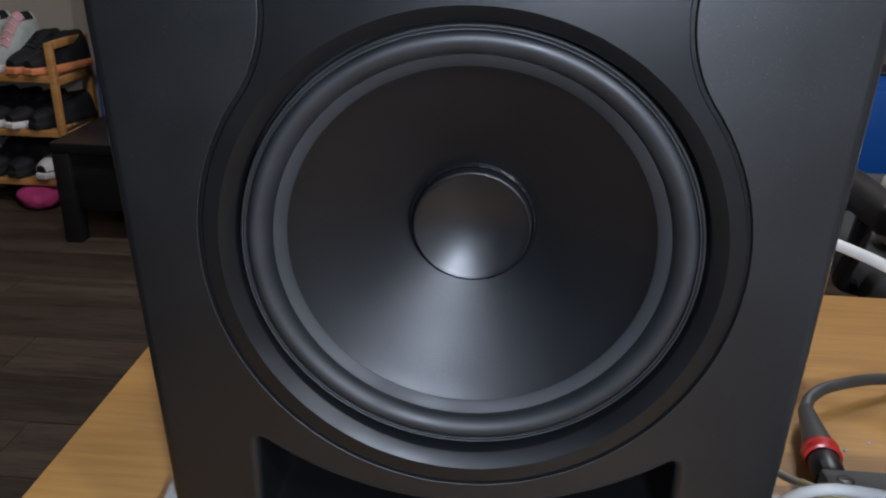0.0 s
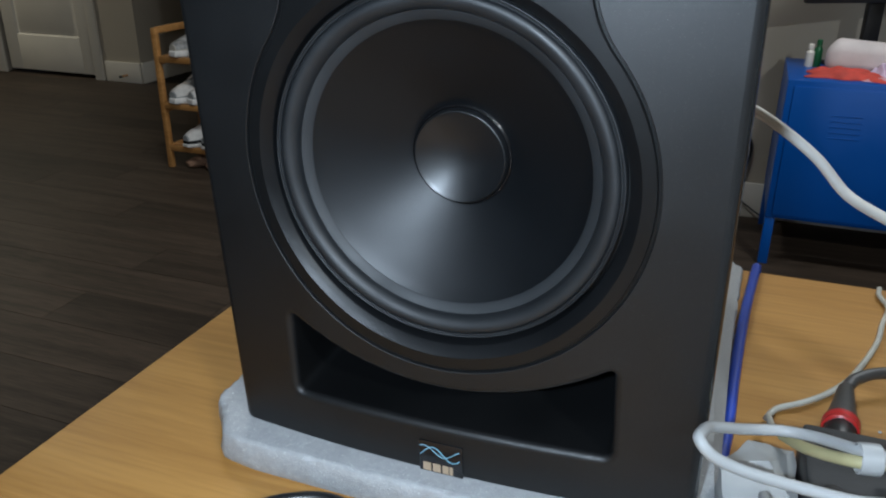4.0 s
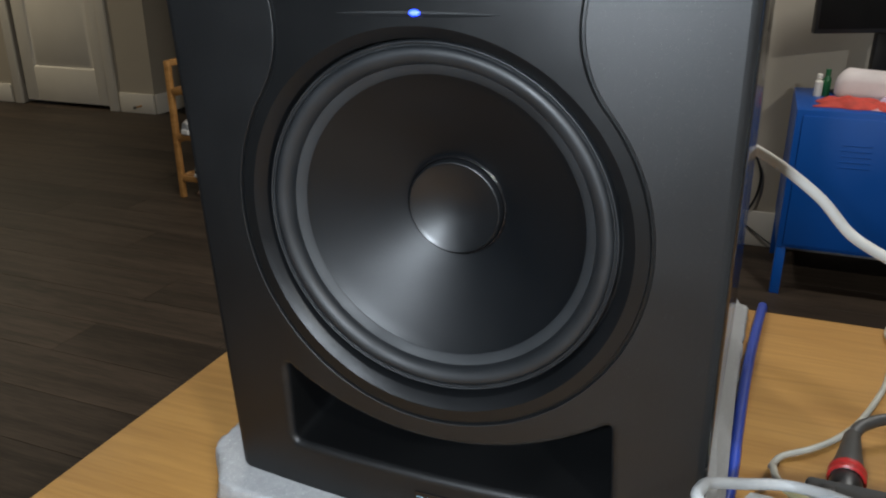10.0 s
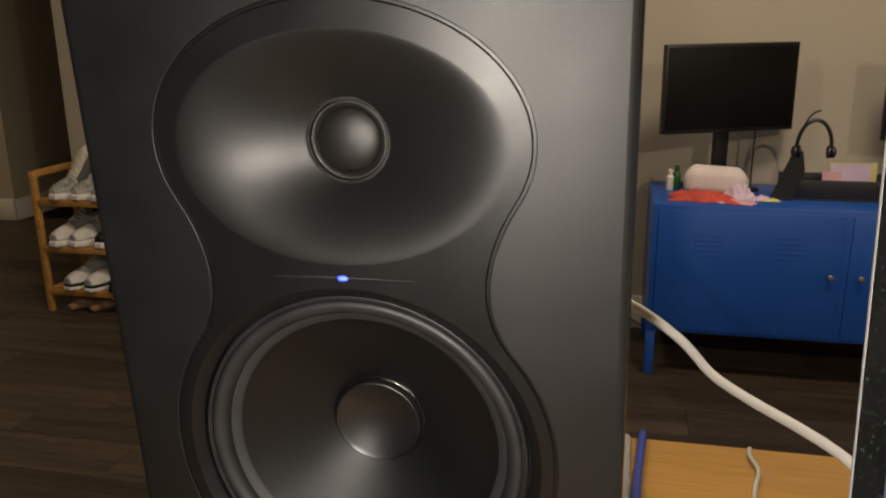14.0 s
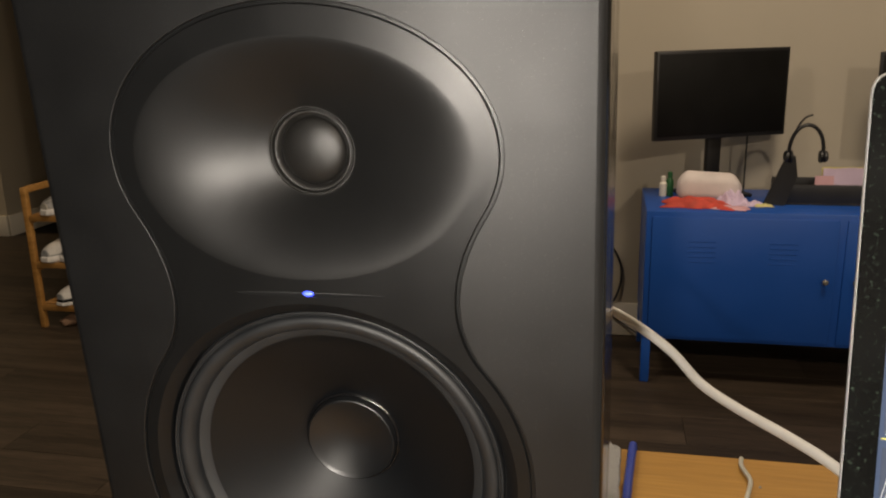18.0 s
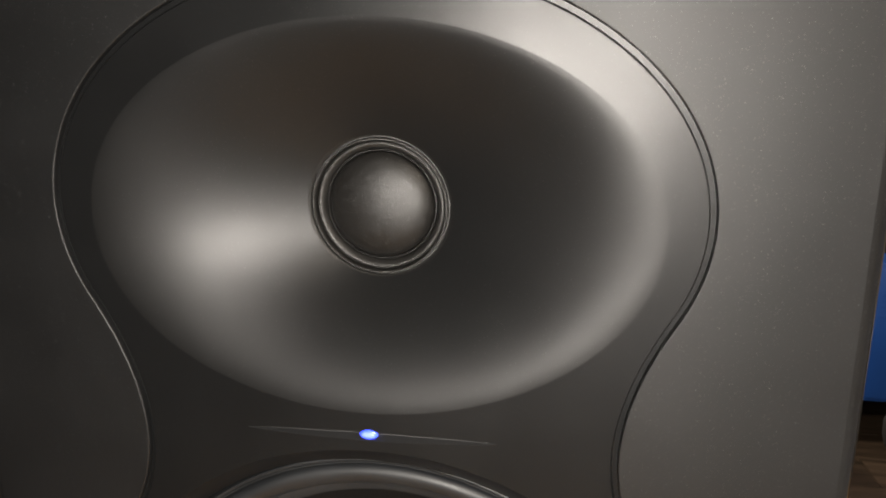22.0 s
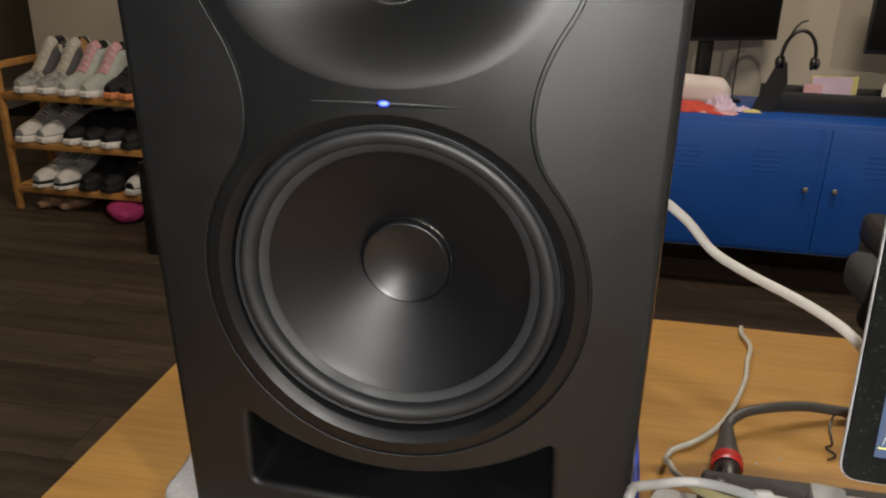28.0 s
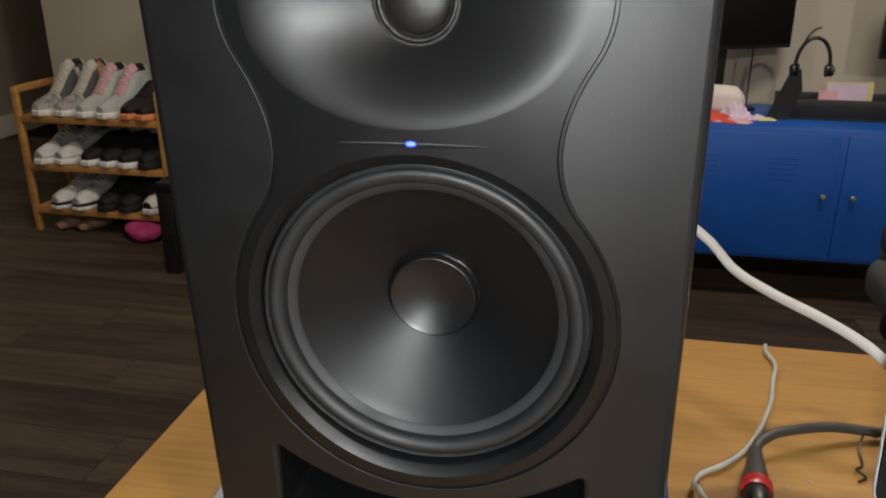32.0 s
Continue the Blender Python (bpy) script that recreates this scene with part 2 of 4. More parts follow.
def lathe(profile, n=96, at=(0, 0, 0), bm=None, cap=False):
    """Rings of (radius, y) round the y axis through at."""
    bm = bm or bmesh.new()
    loops = []
    for r, y in profile:
        loops.append([(at[0] + r * math.cos(2 * math.pi * i / n), at[1] + y, at[2] + r * math.sin(2 * math.pi * i / n)) for i in range(n)])
    rows = bridge(bm, loops)
    if cap:
        bm.faces.new(rows[-1])
    return bm


def spin_z(profile, n=24, at=(0, 0, 0), bm=None, caps=True):
    """Rings of (radius, z) round the z axis through at."""
    bm = bm or bmesh.new()
    rows = bridge(bm, [[(at[0] + r * math.cos(2 * math.pi * i / n), at[1] + r * math.sin(2 * math.pi * i / n), at[2] + z) for i in range(n)] for r, z in profile])
    if caps:
        bm.faces.new(rows[0][::-1])
        bm.faces.new(rows[-1])
    return bm


def spline(points, steps=10):
    """A smooth line through the points."""
    p = [Vector(q) for q in points]
    p = [p[0] * 2 - p[1], *p, p[-1] * 2 - p[-2]]
    out = []
    for a, b, c, d in zip(p, p[1:], p[2:], p[3:]):
        for k in range(steps):
            t = k / steps
            out.append(0.5 * ((2 * b) + (c - a) * t + (2 * a - 5 * b + 4 * c - d) * t * t + (3 * b - a - 3 * c + d) * t ** 3))
    return [*out, p[-2]]


def tube(points, radius, n=12, bm=None, steps=10, smooth=True):
    bm = bm or bmesh.new()
    line = spline(points, steps) if smooth else [Vector(q) for q in points]
    loops, side = [], None
    for i, q in enumerate(line):
        way = (line[min(i + 1, len(line) - 1)] - line[max(i - 1, 0)]).normalized()
        if side is None:
            side = way.orthogonal().normalized()
        side = (side - way * side.dot(way)).normalized()
        up = way.cross(side)
        r = radius(i / (len(line) - 1)) if callable(radius) else radius
        loops.append([q + r * (math.cos(2 * math.pi * k / n) * side + math.sin(2 * math.pi * k / n) * up) for k in range(n)])
    rows = bridge(bm, loops)
    bm.faces.new(rows[0][::-1])
    bm.faces.new(rows[-1])
    return bm


def fill(loops, bm=None):
    """A flat sheet inside the first loop, with holes at the others."""
    bm = bm or bmesh.new()
    edges = []
    for loop in loops:
        vs = [bm.verts.new(p) for p in loop]
        edges += [bm.edges.new((vs[i], vs[(i + 1) % len(vs)])) for i in range(len(vs))]
    bmesh.ops.triangle_fill(bm, use_beauty=True, use_dissolve=False, edges=edges)
    return bm


def inset(loop, d):
    """A closed 2D loop moved inwards by d (anticlockwise loops)."""
    out, n = [], len(loop)
    for i in range(n):
        a, b = loop[i - 1], loop[(i + 1) % n]
        tx, tz = b[0] - a[0], b[1] - a[1]
        k = math.hypot(tx, tz) or 1
        out.append((loop[i][0] - tz / k * d, loop[i][1] + tx / k * d))
    return out


def rounded(corners, r, seg=6):
    """A polygon (anticlockwise) with rounded corners, as a dense loop."""
    out, n = [], len(corners)
    for i in range(n):
        p, a, b = Vector(corners[i]), Vector(corners[i - 1]), Vector(corners[(i + 1) % n])
        u, v = (a - p).normalized(), (b - p).normalized()
        rad = r[i] if isinstance(r, (list, tuple)) else r
        for k in range(seg + 1):
            t = k / seg
            out.append(tuple(p + u * rad * (1 - t) ** 2 + v * rad * t ** 2))
    return out


def dense(loop, step):
    out, n = [], len(loop)
    for i in range(n):
        a, b = loop[i], loop[(i + 1) % n]
        k = max(1, int(math.hypot(b[0] - a[0], b[1] - a[1]) / step))
        out += [(a[0] + (b[0] - a[0]) * j / k, a[1] + (b[1] - a[1]) * j / k) for j in range(k)]
    return out


# ---- the room ----
BACK_Y = 2.715


def wall_piece(name, x0, y0, x1, y1, z0, z1, mat=WALL, label="warm beige painted wall"):
    ob = part(name, box(abs(x1 - x0), abs(y1 - y0), z1 - z0, 0, ((x0 + x1) / 2, (y0 + y1) / 2, z0)), mat, smooth=0)
    return tagged(ob, label, "wall", kind="structure")


floor = tagged(part("floor", box(13.6, 12.6, 0.05, 0, (-2.7, 0.8, -0.056)), SEAM, smooth=0), "dark grey-brown wood plank floor", "floor", kind="structure")
tagged(part("ceiling", box(13.6, 12.6, 0.1, 0, (-2.7, 0.8, 2.6)), CEIL, smooth=0), "plain white painted ceiling", "ceiling", kind="structure")
HALL_X = -2.25      # left end of the back wall
wall_piece("wall_back", HALL_X, BACK_Y, 4.1, BACK_Y + 0.12, 0, 2.6)
wall_piece("wall_hall_side", HALL_X, BACK_Y + 0.12, HALL_X + 0.12, 7.0, 0, 2.6)
wall_piece("wall_hall_end", -3.8, 7.0, HALL_X + 0.12, 7.1, 0, 2.6)
DOOR_Y = 3.90
wall_piece("wall_door_right", -3.99, DOOR_Y, -3.62, DOOR_Y + 0.12, 0, 2.6)
wall_piece("wall_hall_left", -3.74, DOOR_Y + 0.12, -3.62, 7.0, 0, 2.6)
wall_piece("wall_door_left", -9.4, DOOR_Y, -4.83, DOOR_Y + 0.12, 0, 2.6)
wall_piece("wall_over_door", -4.83, DOOR_Y, -3.99, DOOR_Y + 0.12, 2.08, 2.6)
wall_piece("wall_left", -9.5, -5.4, -9.4, 4.02, 0, 2.6)
wall_piece("wall_right", 4.0, -5.4, 4.1, BACK_Y, 0, 2.6)
wall_piece("wall_front", -9.4, -5.5, 4.0, -5.4, 0, 2.6)


def baseboard(x0, y0, x1, y1):
    w, d = abs(x1 - x0), abs(y1 - y0)
    bm = box(max(w, 0.014), max(d, 0.014), 0.135, 0.004, ((x0 + x1) / 2, (y0 + y1) / 2, 0))
    return tagged(part("baseboard", bm, WHITE), "white painted baseboard", "baseboard", kind="structure")


baseboard(HALL_X, BACK_Y - 0.008, 4.0, BACK_Y - 0.008)
baseboard(-3.91, DOOR_Y - 0.008, -3.62, DOOR_Y - 0.008)
baseboard(-9.4, DOOR_Y - 0.008, -4.91, DOOR_Y - 0.008)
baseboard(-3.612, DOOR_Y, -3.612, 7.0)

# ---- studio monitor ----
# Local frame: the front's bottom middle; x to the right, y into the cabinet, z up. The front bows towards the room.
BOW, WIDE, TALL, DEEP = 0.008, 0.26, 0.443, 0.29
HALF, ROLL = 0.1350, 0.0052      # half the front's width, with its rounded sides
TABLE_Z = 0.75


def bow(x):
    return -BOW * (1 - (x / (WIDE / 2)) ** 2)


def on_front(loop, y=0.0):
    return [(x, bow(x) + y, z) for x, z in loop]


def flat(loop, y):
    return [(x, y, z) for x, z in loop]


WOOFER_Z, TWEETER_Z = 0.1745, 0.337
TRIM_R, TRIM_Z, WAIST_X, WAIST_Z = 0.1038, 0.1738, 0.0710, 0.270
LOBE_X, LOBE_Z, LOBE_TOP = 0.0924, 0.3385, 0.4055


def figure_eight():
    """The groove's outline: a circle round the woofer, tangent waist arcs, an oval round the waveguide; anticlockwise."""
    # waist arc tangent to the lower circle
    dz = WAIST_Z - TRIM_Z
    r = (WAIST_X ** 2 + dz ** 2 - TRIM_R ** 2) / (2 * (TRIM_R - WAIST_X))
    cx = WAIST_X + r
    low = math.atan2(TRIM_Z - WAIST_Z, -cx)          # from the arc's centre to the circle's
    a_low = math.atan2(dz, cx)
    right = []
    for k in range(49):                                 # lower circle, from the bottom to the tangent point
        a = -math.pi / 2 + (a_low + math.pi / 2) * k / 48
        right.append((TRIM_R * math.cos(a), TRIM_Z + TRIM_R * math.sin(a)))
    for k in range(1, 17):                              # waist arc, up to its narrowest place
        a = math.pi + (low + math.pi if low < 0 else low - math.pi) * (1 - k / 16)
        right.append((cx + r * math.cos(a), WAIST_Z + r * math.sin(a)))
    # a smooth S from the waist to the oval
    a0 = -0.43
    ox = lambda a: LOBE_X * math.cos(a)
    oz = lambda a: LOBE_Z + (LOBE_TOP - LOBE_Z) * math.sin(a)
    p0, p3 = Vector((WAIST_X, WAIST_Z)), Vector((ox(a0), oz(a0)))
    way = (Vector((ox(a0 + 0.02), oz(a0 + 0.02))) - p3).normalized()
    p1, p2 = p0 + Vector((0, 0.014)), p3 - way * 0.014
    for k in range(1, 17):
        t = k / 16
        right.append(tuple(p0 * (1 - t) ** 3 + p1 * 3 * t * (1 - t) ** 2 + p2 * 3 * t * t * (1 - t) + p3 * t ** 3))
    for k in range(1, 49):
        a = a0 + (math.pi / 2 - a0) * k / 48
        right.append((ox(a), oz(a)))
    left = [(-x, z) for x, z in right[-2:0:-1]]
    return right + left


def circle(r, z, n=128):
    return [(r * math.cos(2 * math.pi * i / n), z + r * math.sin(2 * math.pi * i / n)) for i in range(n)]


def ellipse(a, b, z, n=128):
    return [(a * math.cos(2 * math.pi * i / n), z + b * math.sin(2 * math.pi * i / n)) for i in range(n)]


def studio_monitor(m):
    sp = thing("studio_monitor_speaker", m, "black two-way studio monitor speaker with lit blue power light", "speaker")
    eight = figure_eight()
    edge = rounded([(-HALF, 0), (HALF, 0), (HALF, TALL), (-HALF, TALL)], 0.004)
    # front slot: level bottom, upright ends, arched top
    arc_r = (0.0895 ** 2 + 0.0285 ** 2) / (2 * 0.0285)
    arch = []
    for k in range(33):
        x = 0.0895 - 0.179 * k / 32
        arch.append((x, 0.0578 + arc_r - math.sqrt(arc_r ** 2 - x * x)))
    slot = rounded([(-0.0912, 0.0325), (0.0912, 0.0325), *arch[:1], *arch[1:-1], arch[-1]], [0.006, 0.006, 0.0045] + [0.0015] * 31 + [0.0045], 5)
    slot = dense(slot, 0.005)

    # front baffle: bowed sheet with the two openings, rolled edge and slot lip
    R = ROLL
    def drawn_in(loop):
        return [(x * (HALF - R) / HALF, TALL / 2 + (z - TALL / 2) * (TALL / 2 - 0.002) / (TALL / 2)) for x, z in loop]
    shape = drawn_in(dense(edge, 0.006))
    bm = bmesh.new()
    fill([[(x, 0, z) for x, z in shape], [(x, 0, z) for x, z in eight], [(x, 0, z) for x, z in inset(slot, -0.004)]], bm)
    bmesh.ops.subdivide_edges(bm, edges=[e for e in bm.edges if e.calc_length() > 0.012], cuts=2, use_grid_fill=False)
    bmesh.ops.triangulate(bm, faces=bm.faces)
    for v in bm.verts:
        v.co.y = bow(v.co.x)
    roll = []
    full = dense(edge, 0.006)
    inner = drawn_in(full)
    for k in range(7):
        a = math.pi / 2 * k / 6
        loop = [(o[0] + (i[0] - o[0]) * (1 - math.sin(a)), o[1] + (i[1] - o[1]) * (1 - math.sin(a))) for o, i in zip(full, inner)]
        roll.append([(x, bow(x) + R * (1 - math.cos(a)), z) for x, z in loop])
    roll.append([(x, 0.03, z) for x, z in full])
    bridge(bm, roll[:4])
    rolled = bmesh.new()
    bridge(rolled, roll[3:])
    part("baffle_edge", rolled, VINYL, sp, "smooth glossy rounded side of the front")
    lip = []
    for k in range(6):
        a = math.pi / 2 * k / 5
        lip.append(on_front(inset(slot, -0.004 * (1 - math.sin(a))), 0.004 * (1 - math.cos(a))))
    bridge(bm, lip)
    bridge(bm, [on_front(inset(eight, 0.0005 * math.sin(math.pi / 2 * k / 6)), 0.0005 * (1 - math.cos(math.pi / 2 * k / 6))) for k in range(7)] + [on_front(inset(eight, 0.0006), 0.0021)])
    part("front_baffle", bm, BAFFLE, sp, "satin black grained plastic front baffle")

    # slot's inner walls
    bm = bmesh.new()
    rows = bridge(bm, [on_front(slot, 0.004), on_front(inset(slot, 0.0008), 0.02), flat(inset(slot, 0.004), 0.09)])
    bm.faces.new(rows[-1])
    part("bass_port", bm, VOID, sp, "dark glossy front bass port slot")

    # figure-eight panel with the groove round it, a chamfered well for the woofer and a thin slit across its waist
    lz, ends = 0.2742, 0.0372
    slit_x = [-ends * math.cos(math.pi * k / 24) for k in range(25)]
    lens = lambda x: max(0.0, 1 - (x / ends) ** 2) ** 0.8
    low, high = [(x, lz - 0.0014 * lens(x)) for x in slit_x], [(x, lz + 0.0013 * lens(x)) for x in slit_x]
    rim = ellipse(0.0800, 0.0545, 0.3360)
    well = circle(0.0952, WOOFER_Z - 0.0002)
    top = inset(eight, 0.0027)
    bm = bmesh.new()
    fill([[(x, 0, z) for x, z in top], [(x, 0, z) for x, z in rim], [(x, 0, z) for x, z in well], [(x, 0, z) for x, z in low + high[-2:0:-1]]], bm)
    bmesh.ops.subdivide_edges(bm, edges=[e for e in bm.edges if e.calc_length() > 0.012], cuts=2)
    bmesh.ops.triangulate(bm, faces=bm.faces)
    for v in bm.verts:
        v.co.y = bow(v.co.x)
    bridge(bm, [on_front(inset(eight, 0.0006), 0.0021), on_front(inset(eight, 0.0021), 0.0021), on_front(inset(eight, 0.0023), 0.0004), on_front(inset(eight, 0.0025), 0.0001), on_front(top)])
    part("driver_panel", bm, PANEL, sp, "black moulded figure-eight driver panel with grooved outline")

    # waveguide: oval mouth closing to the round tweeter
    n = 128
    bm = bmesh.new()
    loops = []
    steps = 44
    for k in range(steps + 1):
        t = k / steps
        a = 0.0800 + (0.0212 - 0.0800) * t
        b = 0.0545 + (0.0212 - 0.0545) * t
        z0 = 0.3360 + (TWEETER_Z - 0.3360) * t
        loop = []
        for i in range(n):
            c, q = math.cos(2 * math.pi * i / n), math.sin(2 * math.pi * i / n)
            x, z = a * c, z0 + b * q
            keep = (1 - t) ** 1.2
            soft = (t * t / (t + 0.02)) * 1.02
            loop.append((x, bow(x) * keep - 0.0055 * (1 - keep) + 0.0190 * soft ** (1.40 + (0.30 if q < 0 else -0.08) * q * q + (0.12 if c > 0 else -0.10) * c * c), z))
        loops.append(loop)
    bridge(bm, loops)
    part("waveguide", bm, HORN, sp, "smooth black oval horn waveguide", smooth=60)
    ty = 0.0174
    ring = [(0.0216, -0.0042), (0.0209, -0.0036), (0.0207, -0.0028), (0.0204, -0.0028), (0.0203, -0.0034)]
    ring += [(0.0199 + 0.0004 * math.cos(math.pi * k / 5), -0.0036 - 0.0005 * math.sin(math.pi * k / 5)) for k in range(6)]
    ring += [(0.0195, -0.0018), (0.0194, -0.0012)]
    ring += [(0.0180 + 0.0014 * math.cos(math.pi * k / 10), -0.0004 - 0.0008 * math.cos(math.pi * k / 10) - 0.0023 * math.sin(math.pi * k / 10)) for k in range(11)]
    ring += [(0.0165, 0.0012)]
    part("tweeter_ring", lathe(ring, 96, (0, ty, TWEETER_Z)), TWRING, sp, "rolled coated-cloth tweeter surround")
    dome = [(0.0166, 0.0012)]
    dome += [(0.01635 + 0.00025 * math.cos(math.pi * k / 5), -0.0004 - 0.0004 * math.sin(math.pi * k / 5)) for k in range(6)]
    dome += [(0.0160, 0.0002)]
    dome += [(0.0159 * math.cos(math.pi / 2 * k / 14) + 1e-5, -0.0002 - 0.0056 * math.sin(math.pi / 2 * k / 14)) for k in range(15)]
    part("tweeter_dome", lathe(dome, 72, (0, ty, TWEETER_Z), cap=True), DOME, sp, "speckled black fabric tweeter dome")

    # woofer
    bm = bmesh.new()
    centre = WOOFER_Z - 0.0002
    bridge(bm, [on_front(well), on_front(circle(0.0949, centre), 0.0003), on_front(circle(0.0899, centre), 0.0040), on_front(circle(0.0896, centre), 0.0046), flat(circle(0.0894, centre), 0.0070), flat(circle(0.087, centre), 0.0070)])
    part("woofer_bezel", bm, BEZEL, sp, "chamfered black woofer bezel")
    sur = [(0.0880, 0.0070), (0.0878, 0.0006), (0.0876, 0.0002), (0.0872, 0.0), (0.0868, 0.0002), (0.0866, 0.0009), (0.0863, 0.0011), (0.0861, 0.0006), (0.0858, 0.0006), (0.0855, 0.0022)]
    for k in range(17):                                 # the half roll, its inner foot deeper
        a = math.pi * k / 16
        sur.append((0.0812 + 0.0042 * math.cos(a), 0.0036 - 0.0014 * math.cos(a) - 0.0041 * math.sin(a)))
    sur += [(0.0766, 0.0060)]
    part("woofer_surround", lathe(sur, 144, (0, 0, WOOFER_Z)), RUBBER, sp, "black rubber half-roll woofer surround")
    part("cone_flange", lathe([(0.0769, 0.0062), (0.0765, 0.0055), (0.0722, 0.0079), (0.0717, 0.0088)], 144, (0, 0, WOOFER_Z)), FLANGE, sp, "matt grey-black flange round the cone")
    cone = [(0.0720, 0.0084)]
    for k in range(1, 17):
        t = k / 16
        cone.append((0.0720 - 0.0474 * t, 0.0086 + 0.0262 * (t ** 0.95)))
    part("woofer_cone", lathe(cone, 144, (0, 0, WOOFER_Z)), CONE, sp, "smooth black coated woofer cone", smooth=60)
    cy = 0.0346
    part("glue_bead", lathe([(0.0272, cy - 0.0006), (0.0266, cy - 0.0017), (0.0258, cy - 0.0021), (0.0250, cy - 0.0016), (0.0246, cy)], 96, (0, 0, WOOFER_Z)), GLUE, sp, "shiny bead of glue round the dust cap")
    cap_p = [(0.0249, cy), (0.0246, cy - 0.0046), (0.0243, cy - 0.0054), (0.0238, cy - 0.0057), (0.0233, cy - 0.0053)]
    cap_p += [(0.0233 * (1 - k / 12) + 1e-5, cy - 0.0053 + 0.0066 * math.sin(math.pi / 2 * k / 12)) for k in range(1, 13)]
    part("dust_cap", lathe(cap_p, 96, (0, 0, WOOFER_Z), cap=True), CAP, sp, "black dished dust cap with a raised rim")

    # light slit and power light
    bm = bmesh.new()
    bridge(bm, [on_front(high), [(x, bow(x) + 0.0017 * lens(x), z - 0.0002 * lens(x)) for x, z in high], [(x, bow(x) + 0.0015 * lens(x), lz) for x in slit_x], on_front(low)], closed=False)
    part("light_slit", bm, BAFFLE, sp, "thin tapered slit across the waist")
    bm = bmesh.new()
    bmesh.ops.create_uvsphere(bm, u_segments=24, v_segments=12, radius=1)
    for v in bm.verts:
        v.co = Vector((v.co.x * 0.0027, bow(0) + 0.0002 + v.co.y * 0.0007, lz + 0.0006 + v.co.z * 0.0015))
    led = part("power_light", bm, LED, sp, "lit blue power light")
    bm = bmesh.new()
    bmesh.ops.create_uvsphere(bm, u_segments=20, v_segments=10, radius=1)
    for v in bm.verts:
        v.co = Vector((v.co.x * 0.0021, bow(0) - 0.0003 + v.co.y * 0.0005, lz + 0.0006 + v.co.z * 0.0009))
    part("light_core", bm, LEDCORE, led)

    # badge: two crossing waves over a row of plain blocks
    by = bow(0) - 0.0006
    badge = part("badge", box(0.0258, 0.0012, 0.0212, 0.0003, (-0.0005, by + 0.0004, 0.0006)), BADGE, sp, "small black badge with blue waves and tan blocks")
    for flip in (1, -1):
        pts = []
        for k in range(17):
            u = k / 16
            swing = math.sin(2 * math.pi * (u - 0.08)) - 0.15 if flip > 0 else 0.76 * math.cos(2 * math.pi * (u - 0.09)) + 0.15
            pts.append((-0.0125 + 0.023 * u, by - 0.0004 - 0.0001 * flip, 0.0150 + 0.0042 * swing))
        part("wave", tube(pts, 0.00026, 6, steps=3), SKYBLUE, badge)
    for i, (w, s) in enumerate(((0.0046, 0), (0.0046, 0), (0.0036, 0), (0.0019, 0))):
        x = (-0.0105, -0.0048, 0.0010, 0.0052)[i]
        bm = box(w, 0.0007, 0.0052, 0, (x + w / 2 - 0.0005, by - 0.0004, 0.0018))
        for v in bm.verts:
            if v.co.z > 0.005 and s:
                v.co.x += (x + w / 2 - 0.0005 - v.co.x) * abs(s)
        part("block", bm, TAN, badge, smooth=0)

    # cabinet body and rear panel
    bm = bmesh.new()
    side = dense(inset(edge, 0.0006), 0.03)
    back = [(x + 0.0055, z) for x, z in side]
    rows = bridge(bm, [[(x, 0.029, z) for x, z in side], [(x, DEEP - 0.004, z) for x, z in back], [(x, DEEP, z) for x, z in inset(back, 0.004)]])
    bm.faces.new(rows[-1])
    part("cabinet_body", bm, VINYL, sp, "glossy black vinyl-wrapped cabinet")
    return sp

speaker = studio_monitor(Matrix.Translation((0, 0, 0.772)) @ (pose(0, 0, 0, -3.394) @ pose(0, 0, 0, 0, 0.711)).inverted())

# ---- table ----
TX0, TX1, TY0, TY1 = -0.258, 1.14, -0.34, 0.398
table = thing("table", pose((TX0 + TX1) / 2, (TY0 + TY1) / 2, 0), "oak veneer table top on black metal legs", "table")
part("tabletop", box(TX1 - TX0, TY1 - TY0, 0.026, 0.0015, (0, 0, TABLE_Z - 0.026)), OAK, table, "light oak veneer tabletop")
for sx in (-1, 1):
    for sy in (-1, 1):
        part("leg", box(0.045, 0.045, TABLE_Z - 0.0265, 0.003, (sx * 0.62, sy * 0.31, 0)), BLACK, table)


